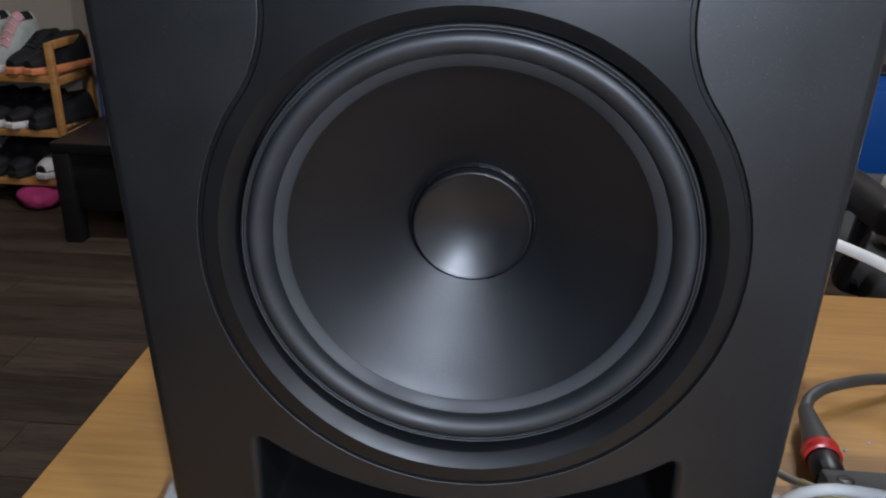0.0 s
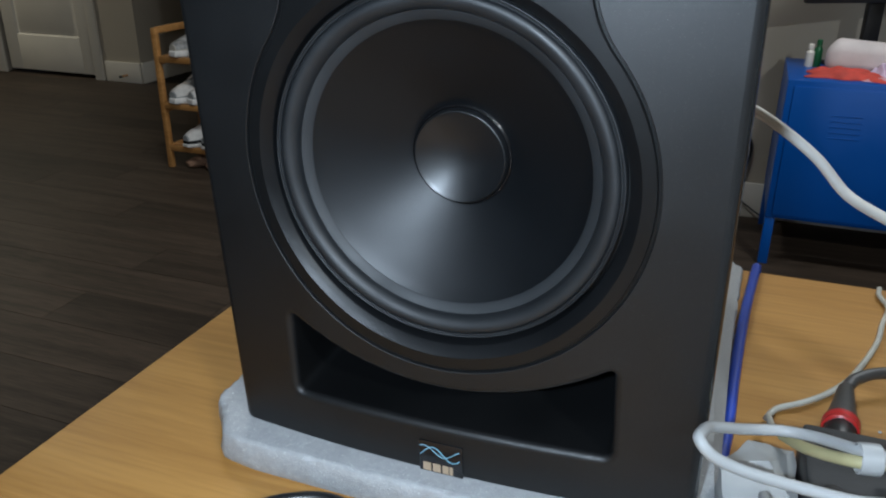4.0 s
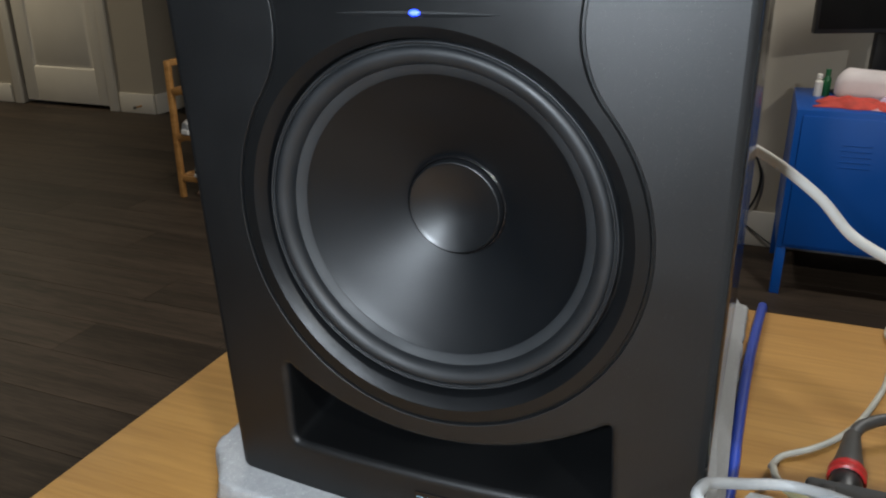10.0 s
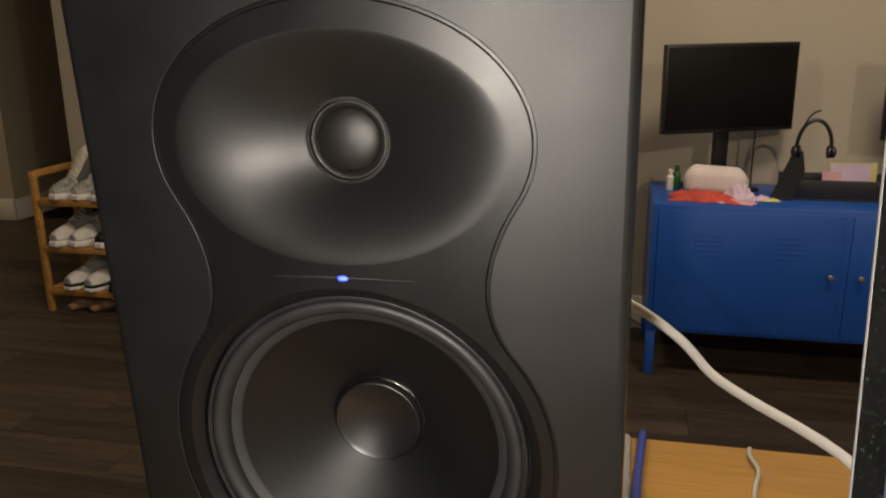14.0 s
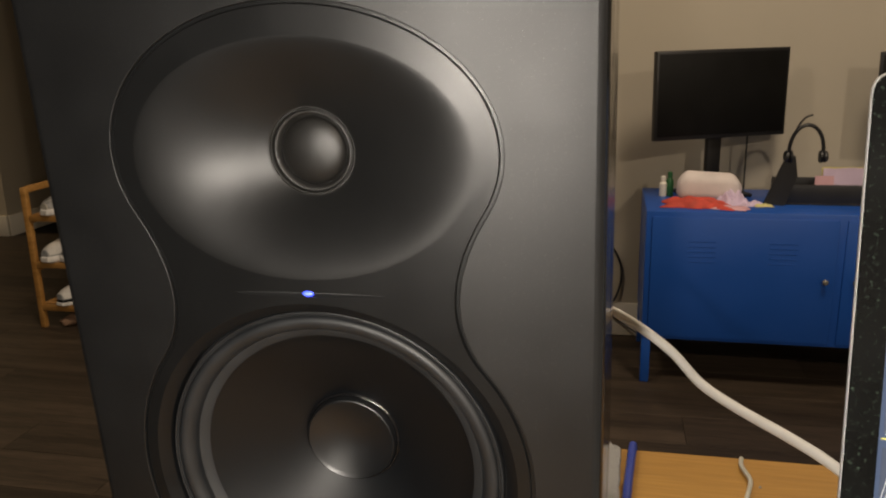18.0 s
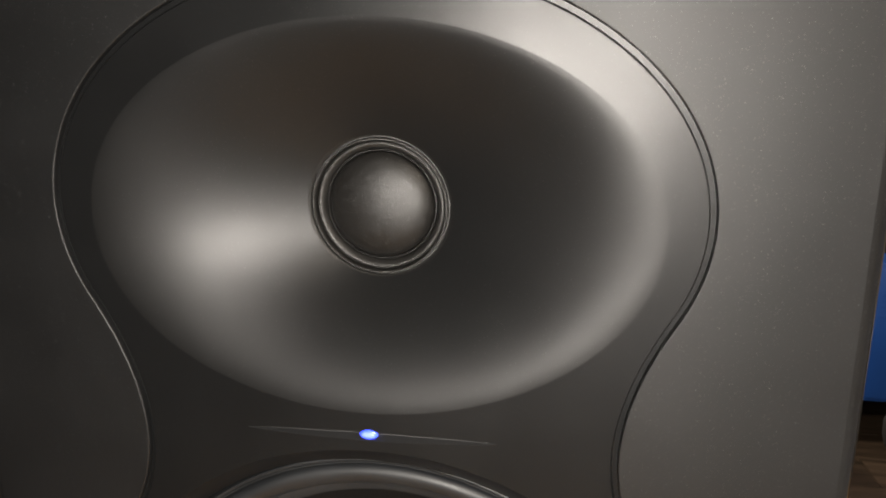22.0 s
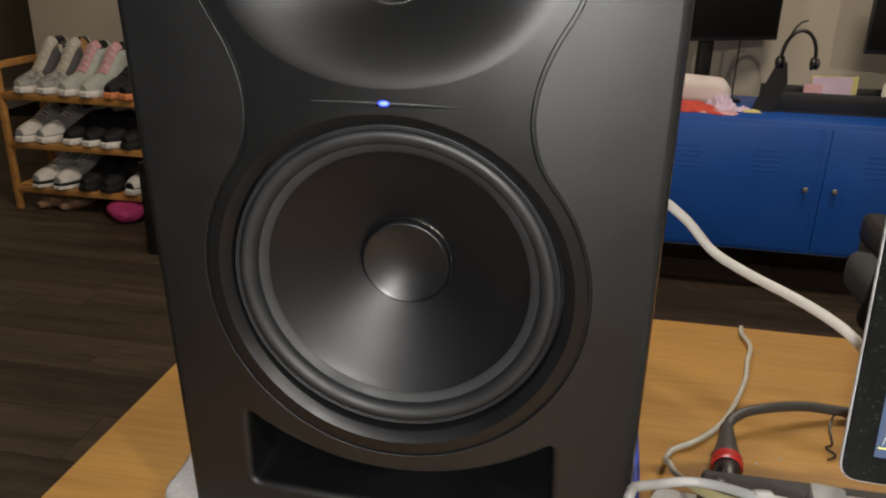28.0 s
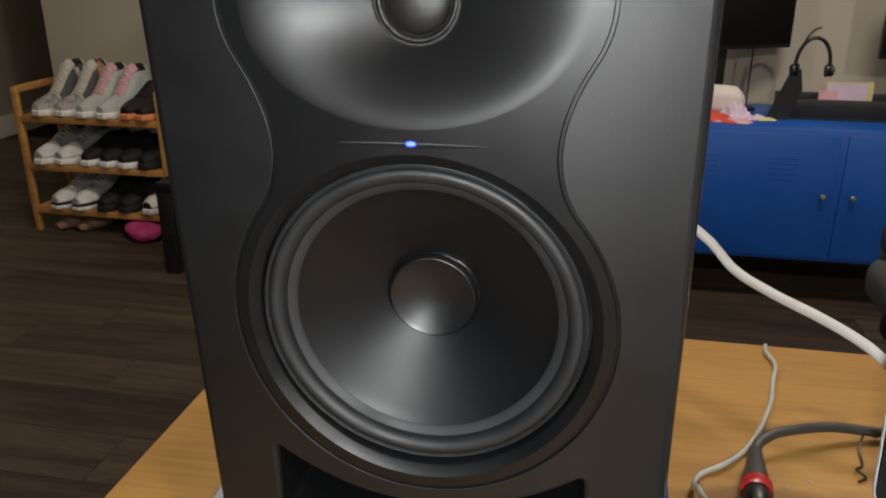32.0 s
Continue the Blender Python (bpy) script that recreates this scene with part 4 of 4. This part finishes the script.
part("front_wall", box(0.50, 0.006, 0.062, 0.002, (0.25, 0.003, 0.006)), BLACK, tray)
part("back_wall", box(0.50, 0.006, 0.062, 0.002, (0.25, 0.157, 0.006)), BLACK, tray)
for x in (0.003, 0.497):
    part("end_wall", box(0.006, 0.148, 0.062, 0.002, (x, 0.08, 0.006)), BLACK, tray)
for x, w, h, dy, mat, lab in ((0.235, 0.155, 0.100, 0.140, YELLOW, "yellow paper sheet standing in the tray"), (0.225, 0.130, 0.097, 0.128, LILAC, "lilac paper sheet standing in the tray"), (0.16, 0.060, 0.075, 0.10, PINKPAPER, "pink paper slip standing in the tray"), (0.42, 0.07, 0.088, 0.12, WHITE, "white paper slip standing in the tray")):
    sheet = box(w, 0.0016, h, 0, (0, 0, 0))
    bmesh.ops.subdivide_edges(sheet, edges=[e for e in sheet.edges if e.calc_length() > 0.02], cuts=7, use_grid_fill=True)
    for v in sheet.verts:
        v.co.y += 0.006 * noise.noise(Vector((v.co.x * 26, x * 40, v.co.z * 14)))
        v.co.z *= 1 + 0.06 * noise.noise(Vector((v.co.x * 18, x * 60, 0)))
    tagged(part("paper_sheet", sheet, mat, m=pose(0.69 + x, 2.40 + dy, CTOP + 0.0065, -4, 0, 2)), lab, "paper", "papers in the tray")

# headset on its slanted stand
stand = thing("headset_stand", pose(0.655, 2.385, CTOP), "black slanted headset stand", "stand")
bm = bmesh.new()
prof = [(-0.018, 0.0), (0.050, 0.0), (0.082, 0.10), (0.070, 0.165), (0.046, 0.172)]
rows = bridge(bm, [[(x, y, z) for x, z in prof] for y in (0.0, 0.012)])
bm.faces.new(rows[0])
bm.faces.new(rows[1][::-1])
part("wedge", bm, BLACK, stand)
head = thing("headset", pose(0.757, 2.392, CTOP + 0.075), "black headset with a bent microphone arm", "headset")
arc = [(0.052 * math.cos(math.pi * k / 14) , 0, 0.105 + 0.085 * math.sin(math.pi * k / 14)) for k in range(15)]
part("band", tube(arc, 0.006, 8, steps=2), BLACK, head)
for sx in (-1, 1):
    ear = part("ear_cup", spin_z([(0.013, 0), (0.019, 0.004), (0.019, 0.012), (0.012, 0.017)], 24), BLACK, head, m=pose(sx * 0.050, 0, 0.088, 0, sx * 90, 0))
    part("cushion_ring", spin_z([(0.020, -0.008), (0.021, -0.002), (0.016, 0.0)], 24), BCABLE, ear)
part("microphone_arm", tube([(-0.056, -0.01, 0.10), (-0.040, -0.03, 0.18), (-0.020, -0.035, 0.215), (0.002, -0.035, 0.225)], 0.003, 8), BLACK, head)

cable("monitor_cable", [(0.605, 2.60, CTOP + 0.26), (0.607, 2.605, CTOP + 0.18), (0.606, 2.60, CTOP + 0.06), (0.60, 2.58, CTOP + 0.004), (0.56, 2.56, CTOP + 0.004)], 0.003, BCABLE, "thin black cable hanging below the monitor", 6)

# lead hanging on the wall beside the cabinet
cable("wall_lead", [(0.10, BACK_Y - 0.008, 0.40), (0.15, BACK_Y - 0.010, 0.37), (0.19, BACK_Y - 0.012, 0.29), (0.19, BACK_Y - 0.012, 0.21), (0.165, BACK_Y - 0.02, 0.145), (0.12, BACK_Y - 0.03, 0.10), (0.06, BACK_Y - 0.03, 0.06), (0.0, BACK_Y - 0.05, 0.005)], 0.0045, BCABLE, "black lead hanging in a loop on the wall")
cable("wall_wire", [(0.10, BACK_Y - 0.006, 0.33), (0.14, BACK_Y - 0.010, 0.29), (0.15, BACK_Y - 0.012, 0.22), (0.13, BACK_Y - 0.02, 0.12), (0.22, BACK_Y - 0.03, 0.045), (0.3, BACK_Y - 0.05, 0.004)], 0.003, GCABLE, "thin grey wire hanging on the wall")

# ---- chair beyond the table ----
chair = thing("office_chair", pose(0.915, 1.22, 0, 0, 0, 0), "low dark grey office chair with black armrests", "chair")
CHAIRGREY = material("chair_fabric", (0.045, 0.047, 0.05), 0.85, grain=0.4, grain_size=260, tone=0.15)
part("seat", box(0.43, 0.42, 0.10, 0.035, (0, 0, 0.395), 3), CHAIRGREY, chair, "dark grey padded seat")
part("backrest", box(0.40, 0.06, 0.13, 0.025, (0.01, 0.19, 0.44), 3), CHAIRGREY, chair, "low dark grey backrest")
part("column", spin_z([(0.03, 0.08), (0.03, 0.40)], 16), BLACK, chair)
for sx in (-1, 1):
    part("armrest", box(0.052, 0.22, 0.062, 0.018, (sx * 0.252, -0.13, 0.585), 3), BLACK, chair, "black armrest pad")
    part("armrest_post", tube([(sx * 0.252, -0.14, 0.60), (sx * 0.255, -0.13, 0.52), (sx * 0.245, -0.09, 0.44), (sx * 0.15, -0.05, 0.405)], 0.017, 10, steps=5), BLACK, chair)
for k in range(5):
    leg = part("leg", box(0.30, 0.04, 0.035, 0.008, (0.15, 0, 0.055)), BLACK, chair, m=pose(0, 0, 0, 0, 0, 72 * k))
    part("castor", lathe([(0.0001, -0.012), (0.026, -0.012), (0.027, 0), (0.026, 0.012), (0.0001, 0.012)], 18, (0.285, 0, 0.0275)), BLACK, leg)
PALE = material("pale_cushion_cloth", (0.44, 0.42, 0.38), 0.85, grain=0.4, grain_size=200, tone=0.08)
tagged(part("chair_cushion", box(0.36, 0.12, 0.155, 0.04, (0, 0, 0), 4), PALE, m=chair.matrix_basis @ pose(0.0, -0.05, 0.4955, -6, 0, 0), smooth=60), "pale grey cushion standing on the chair's seat", "cushion")

# ---- shoe rack ----
RX0, RX1, RY0, RY1 = -2.24, -1.585, 2.42, 2.69
rack = thing("shoe_rack", pose(0, 0, 0), "three-tier bamboo shoe rack full of shoes", "shoe rack")
for x in (RX0 + 0.0125, RX1 - 0.0125):
    for y in (RY0 + 0.0125, RY1 - 0.0125):
        part("post", box(0.025, 0.025, 0.61, 0.004, (x, y, 0)), BAMBOO, rack)
    for z in (0.075, 0.25, 0.455, 0.585):
        part("side_rail", box(0.016, RY1 - RY0 - 0.05, 0.028, 0.003, (x, (RY0 + RY1) / 2, z)), BAMBOO, rack)
SHELF = (0.105, 0.295, 0.495)
for z in SHELF:
    for y in (RY0 + 0.007, RY1 - 0.007):
        part("shelf_rail", box(RX1 - RX0 - 0.05, 0.014, 0.026, 0.003, ((RX0 + RX1) / 2, y, z - 0.026)), BAMBOO, rack)
    for k in range(5):
        part("slat", box(RX1 - RX0 - 0.05, 0.034, 0.010, 0.002, ((RX0 + RX1) / 2, RY0 + 0.042 + 0.0465 * k, z - 0.0095)), BAMBOO, rack)


def fabric(name, c):
    return material(name, c, 0.75, grain=0.3, grain_size=300, tone=0.18, tone_size=25)


SHOE_WHITE, SHOE_GREY, SHOE_PINK, SHOE_BLACK = fabric("shoe_white", (0.62, 0.60, 0.57)), fabric("shoe_grey", (0.30, 0.31, 0.31)), fabric("shoe_pink", (0.55, 0.30, 0.33)), fabric("shoe_black", (0.004, 0.004, 0.005))
SHOE_PALE = fabric("shoe_pale_green", (0.40, 0.43, 0.40))
SOLE_WHITE, SOLE_ORANGE, SOLE_BLACK = fabric("sole_white", (0.68, 0.66, 0.63)), fabric("sole_orange", (0.62, 0.22, 0.08)), fabric("sole_black", (0.006, 0.006, 0.006))


def shoe(m, upper, sole, trim, label, high=0.0, toe=None, patch=None, stripe=None, length=0.27):
    """A sneaker with its toe towards -y; origin under the middle."""
    s = thing("shoe", m, label, "shoe", "shoes on the rack")
    def half_width(t):
        return 0.030 + 0.020 * math.sin(math.pi * min(1, t * 0.62 + 0.28)) - 0.018 * max(0, (t - 0.82) / 0.18) ** 2
    def ramp(v):
        v = max(0.0, min(1.0, v))
        return v * v * (3 - 2 * v)
    def skin(t, a, proud=0.0):
        """The upper: t from heel to toe, a over the foot from one side to the other."""
        w = half_width(t) * 0.97
        slope = ramp((t - 0.24) / 0.42)
        h = (0.075 + high) * (1 - slope) + 0.056 * slope - 0.030 * max(0, (t - 0.6) / 0.4) ** 1.4
        up = abs(math.sin(a)) ** 0.6
        narrow = 1 - 0.24 * up * (1 - ramp((t - 0.52) / 0.2))
        p = Vector((w * math.cos(a) * narrow, length * (0.5 - t) * 0.985, 0.026 + h * up))
        return p + Vector((math.cos(a), -0.35 * (t > 0.3), math.sin(a))) * proud
    def shell(name, mat, t0, t1, a0, a1, proud, tag=""):
        bm = bmesh.new()
        loops = []
        for k in range(9):
            t = t0 + (t1 - t0) * k / 8
            edge = [skin(t, math.radians(a0 + (a1 - a0) * i / 8), proud) for i in range(9)]
            loops.append([tuple(skin(t, math.radians(a0), -0.001))] + [tuple(p) for p in edge] + [tuple(skin(t, math.radians(a1), -0.001))])
        first = [tuple(skin(t0, math.radians(a0 + (a1 - a0) * i / 8), -0.001)) for i in range(9)]
        last = [tuple(skin(t1, math.radians(a0 + (a1 - a0) * i / 8), -0.001)) for i in range(9)]
        bridge(bm, [[first[0]] + first + [first[-1]]] + loops + [[last[0]] + last + [last[-1]]], closed=False)
        part(name, bm, mat, s, tag, smooth=50)
    n = 16
    rim = [(half_width(k / n), length * (0.5 - k / n)) for k in range(n + 1)]
    outline = rim + [(-x * 0.94, y) for x, y in reversed(rim)]
    def layer(name, mat, section):
        bm = bmesh.new()
        rows = bridge(bm, [[(x * f, y * f, z) for x, y in outline] for f, z in section])
        bm.faces.new(rows[0][::-1])
        bm.faces.new(rows[-1])
        part(name, bm, mat, s)
    if stripe:
        layer("sole", sole, ((0.97, 0), (1.03, 0.005), (1.03, 0.015), (1.0, 0.017)))
        layer("midsole", stripe, ((0.99, 0.017), (1.0, 0.019), (1.0, 0.027), (0.98, 0.030)))
    else:
        layer("sole", sole, ((0.97, 0), (1.03, 0.006), (1.03, 0.022), (0.98, 0.028)))
    bm = bmesh.new()
    rows = bridge(bm, [[tuple(skin(k / 20, math.pi * i / 16)) for i in range(17)] for k in range(21)], closed=False)
    for r in (rows[0], rows[-1]):
        bm.faces.new(r)
    part("upper", bm, upper, s, smooth=50)
    shell("tongue", trim, 0.22, 0.62, 50, 130, 0.0045)
    # black patch laid on the closed upper; no opening is cut
    shell("opening", SHOE_BLACK, 0.05, 0.25, 48, 132, 0.0012, "black patch in place of the opening")
    if toe:
        shell("toe_cap", toe, 0.66, 0.985, 4, 176, 0.0016)
    if patch:
        for a0, a1 in ((10, 46), (134, 170)):
            shell("side_patch", patch, 0.24, 0.62, a0, a1, 0.0016)
        shell("heel_patch", patch, 0.03, 0.16, 12, 168, 0.0015)
    for k in range(4):
        t = 0.34 + 0.065 * k
        ends = [tuple(skin(t, math.radians(a), 0.0062)) for a in (56, 75, 90, 105, 124)]
        part("lace", tube(ends, 0.0020, 6, steps=3), SOLE_WHITE if upper is not SHOE_BLACK else SHOE_BLACK, s)
    return s


SHOE_BEIGE, SHOE_DARK, SHOE_MOTTLED = fabric("shoe_beige", (0.47, 0.44, 0.38)), fabric("shoe_dark_grey", (0.07, 0.07, 0.072)), material("shoe_mottled_grey", (0.27, 0.265, 0.26), 0.75, grain=0.3, grain_size=300, tone=0.6, tone_size=45)
LOOKS = {
    "mottled": (SHOE_BEIGE, SOLE_WHITE, SHOE_BEIGE, "beige high-top sneaker with mottled grey patches", 0.10, SHOE_MOTTLED, SHOE_DARK),
    "pink": (SHOE_PALE, SOLE_WHITE, SHOE_PINK, "pale green high-top sneaker with a pink tongue", 0.09),
    "orange": (SHOE_BLACK, SOLE_ORANGE, SHOE_BLACK, "black sneaker with an orange sole", 0.03),
    "white": (SHOE_GREY, SOLE_WHITE, SHOE_MOTTLED, "white sneaker with a grey upper and laces", 0.025, SHOE_WHITE),
    "black": (SHOE_BLACK, SOLE_WHITE, SHOE_BLACK, "black sneaker with a white sole", 0.005),
    "slim": (SHOE_BLACK, SOLE_BLACK, SHOE_BLACK, "plain black low sneaker on the rack", 0.0),
    "striped": (SHOE_GREY, SOLE_WHITE, SHOE_GREY, "white and grey sneaker with a black midsole", 0.015, SHOE_WHITE, None, SOLE_BLACK),
    "boot": (SHOE_BLACK, SOLE_BLACK, SHOE_BLACK, "bulky black boot on the lowest shelf", 0.035),
    "toed": (SHOE_BLACK, SOLE_WHITE, SHOE_BLACK, "black shoe with a white toe", 0.0, SHOE_WHITE)}
SHOES = [("mottled", 0, -2.105), ("mottled", 0, -2.005), ("pink", 0, -1.91), ("pink", 0, -1.815), ("orange", 0, -1.72), ("orange", 0, -1.64),
         ("white", 1, -2.135), ("white", 1, -2.035), ("black", 1, -1.935), ("black", 1, -1.84), ("black", 1, -1.745), ("slim", 1, -1.66),
         ("striped", 2, -2.085), ("striped", 2, -1.99), ("boot", 2, -1.885), ("boot", 2, -1.785), ("toed", 2, -1.675)]
random.seed(11)
for kind, tier, x in SHOES:
    shoe(pose(x, RY0 + 0.125 + random.uniform(-0.008, 0.008), SHELF[2 - tier] + 0.0008, 0, 0, -12 + random.uniform(-5, 5)), *LOOKS[kind])
HOTPINK = material("hot_pink_foam", (0.50, 0.045, 0.19), 0.75, tone=0.08)
tagged(part("pink_slipper", blob(0.078, 0.11, 0.075, 0.12, 6, 1.2), HOTPINK, m=pose(-1.735, 2.44, 0, 0, 0, 35), smooth=60), "hot pink slipper on the floor under the rack", "slipper")
TANHAT = fabric("tan_knit", (0.36, 0.18, 0.07))
tagged(part("knit_hat", blob(0.055, 0.05, 0.20, 0.06, 9), TANHAT, m=pose(-1.985, 2.645, SHELF[2]), smooth=60), "tan knitted hat behind the shoes", "hat")
SANDAL = fabric("brown_sandal", (0.22, 0.13, 0.08))
for k, x in enumerate((-2.11, -2.01)):
    tagged(part("sandal", blob(0.042, 0.11, 0.05, 0.12, 12 + k), SANDAL, m=pose(x, 2.53, 0, 0, 0, -15), smooth=60), "brown sandal on the floor below the rack", "sandal", "sandals below the rack")

# ---- black bench and blue locker beside the rack ----
bench = thing("low_bench", pose(-1.45, 2.09, 0), "low black wooden bench", "bench")
BLACKWOOD = wood("black_stained_wood", (0.006, 0.006, 0.007), (0.014, 0.013, 0.013), 0, 0.4, 1.0)
part("top", box(0.90, 0.40, 0.035, 0.004, (0.45, 0.20, 0.315)), BLACKWOOD, bench)
part("apron", box(0.80, 0.02, 0.20, 0.003, (0.45, 0.03, 0.114)), BLACKWOOD, bench)
part("back_panel", box(0.80, 0.02, 0.20, 0.003, (0.45, 0.37, 0.114)), BLACKWOOD, bench)
for x in (0.03, 0.87):
    for y in (0.03, 0.37):
        part("leg", box(0.058, 0.058, 0.314, 0.004, (x, y, 0)), BLACKWOOD, bench)
lock = thing("blue_locker", pose(-1.475, 2.50, 0), "tall blue metal locker behind the bench", "locker")
part("body", box(0.42, 0.20, 1.05, 0.004, (0.21, 0.10, 0.0)), BLUE, lock)
part("door", box(0.39, 0.012, 1.0, 0.003, (0.21, -0.0065, 0.03)), BLUE, lock)

# ---- panelled door ----
def panel_door():
    d = tagged(new("door_1"), "white two-panel interior door, closed", "door", kind="structure")
    d.matrix_basis = pose(-4.79, DOOR_Y + 0.035, 0.026)
    w, h = 0.775, 2.03
    part("stile", box(0.11, 0.036, h, 0.001, (0.055, 0, 0)), WHITE, d)
    part("stile", box(0.11, 0.036, h, 0.001, (w - 0.055, 0, 0)), WHITE, d)
    for z, hh in ((0, 0.24), (0.95, 0.14), (h - 0.12, 0.12)):
        part("rail", box(w - 0.22, 0.036, hh, 0.001, (w / 2, 0, z)), WHITE, d)
    for z0, z1 in ((0.24, 0.95), (1.09, h - 0.12)):
        bm = bmesh.new()
        loop = [(0.11, z0), (w - 0.11, z0), (w - 0.11, z1), (0.11, z1)]
        rows = bridge(bm, [flat(loop, -0.017), flat(inset(loop, 0.012), -0.006), flat(inset(loop, 0.03), -0.006), flat(inset(loop, 0.05), -0.013)])
        bm.faces.new(rows[-1])
        part("panel", bm, WHITE, d)
    for z in (0.25, 1.0, 1.78):
        part("hinge", box(0.018, 0.010, 0.09, 0.002, (w - 0.006, -0.020, z)), BLACK, d, "dark bronze hinge")
    for x, wd in ((-0.052, 0.075), (w + 0.047, 0.075)):
        tagged(part("trim", box(wd, 0.016, 2.09, 0.003, (-4.79 + x, DOOR_Y - 0.009, 0)), WHITE), "white painted door casing", "trim", kind="structure")
    tagged(part("trim", box(w + 0.17, 0.016, 0.075, 0.003, (-4.79 + w / 2, DOOR_Y - 0.0095, 2.092)), WHITE), "white painted door casing", "trim", kind="structure")


panel_door()
stop = thing("door_stop", pose(-3.73, DOOR_Y - 0.0155, 0.052), "small brown door stop on the white baseboard", "door stop")
part("stem", lathe([(0.006, 0), (0.0055, -0.055)], 12), BAMBOO, stop)
part("tip", lathe([(0.0001, -0.055), (0.0085, -0.055), (0.0090, -0.068), (0.0001, -0.070)], 12), GCABLE, stop, "dark rubber tip")
tagged(part("wall_closet", box(1.2, 0.05, 2.6, 0, (-4.4, DOOR_Y + 0.5, 0)), WALL, smooth=0), "plain wall behind the closed door", "wall", kind="structure")

# ---- ceiling lamps (unseen fixtures, added where the room's lights hang) ----
OPAL = material("opal_glass", (0.8, 0.78, 0.74), 0.4, emit=(1.0, 0.86, 0.70), emit_power=3.0)
for x, y in ((2.0, -1.75), (0.8, 1.35), (-5.2, 3.1), (-0.9, 1.3)):
    lamp = thing("ceiling_lamp", pose(x, y, 2.6), "unseen round white ceiling lamp, added at a room light", "ceiling lamp", "ceiling lamps")
    part("base_ring", spin_z([(0.17, -0.001), (0.17, -0.045), (0.155, -0.05), (0.155, -0.001)], 40, caps=False), WHITE, lamp)
    part("diffuser", spin_z([(0.153, -0.030), (0.150, -0.045), (0.120, -0.058), (0.05, -0.064)], 40), OPAL, lamp)

# ---- floor planks ----
PLANKMESH = finish(box(1.1985, 0.1802, 0.006, 0.0004, (0, 0, 0), 1), "plank", PLANK, 0)
random.seed(3)
y = -0.8
while y < 4.0:
    x = -6.4 + random.uniform(0, 1.2)
    stop = 4.0 if y < BACK_Y else HALL_X + 0.1
    while x < stop + 0.6:
        if x - 0.6 < stop:
            p = new("plank", PLANKMESH)
            p.parent = floor
            end = min(x + 0.6, stop)
            p.location = ((x - 0.6 + end) / 2, y, -0.006)
            p.scale.x = (end - x + 0.6) / 1.2
        x += 1.2
    y += 0.1815
verts, faces = [], []
y = -0.8 - 0.1815
while y > -5.3:
    x = -9.4 - random.uniform(0, 1.0)
    while x < 4.0:
        x0, x1 = max(x, -9.4), min(x + 1.1985, 4.0)
        k = len(verts)
        verts += [(x0, y - 0.09, -0.006), (x1, y - 0.09, -0.006), (x1, y + 0.09, -0.006), (x0, y + 0.09, -0.006),
                  (x0, y - 0.09, 0), (x1, y - 0.09, 0), (x1, y + 0.09, 0), (x0, y + 0.09, 0)]
        faces += [tuple(k + i for i in f) for f in ((4, 5, 6, 7), (0, 1, 5, 4), (1, 2, 6, 5), (2, 3, 7, 6), (3, 0, 4, 7))]
        x += 1.2
    y -= 0.1815
me = bpy.data.meshes.new("planks")
me.from_pydata(verts, [], faces)
me.materials.append(PLANK)
rest = new("planks", me)
rest.parent = floor
rest["kind"] = "stuff"
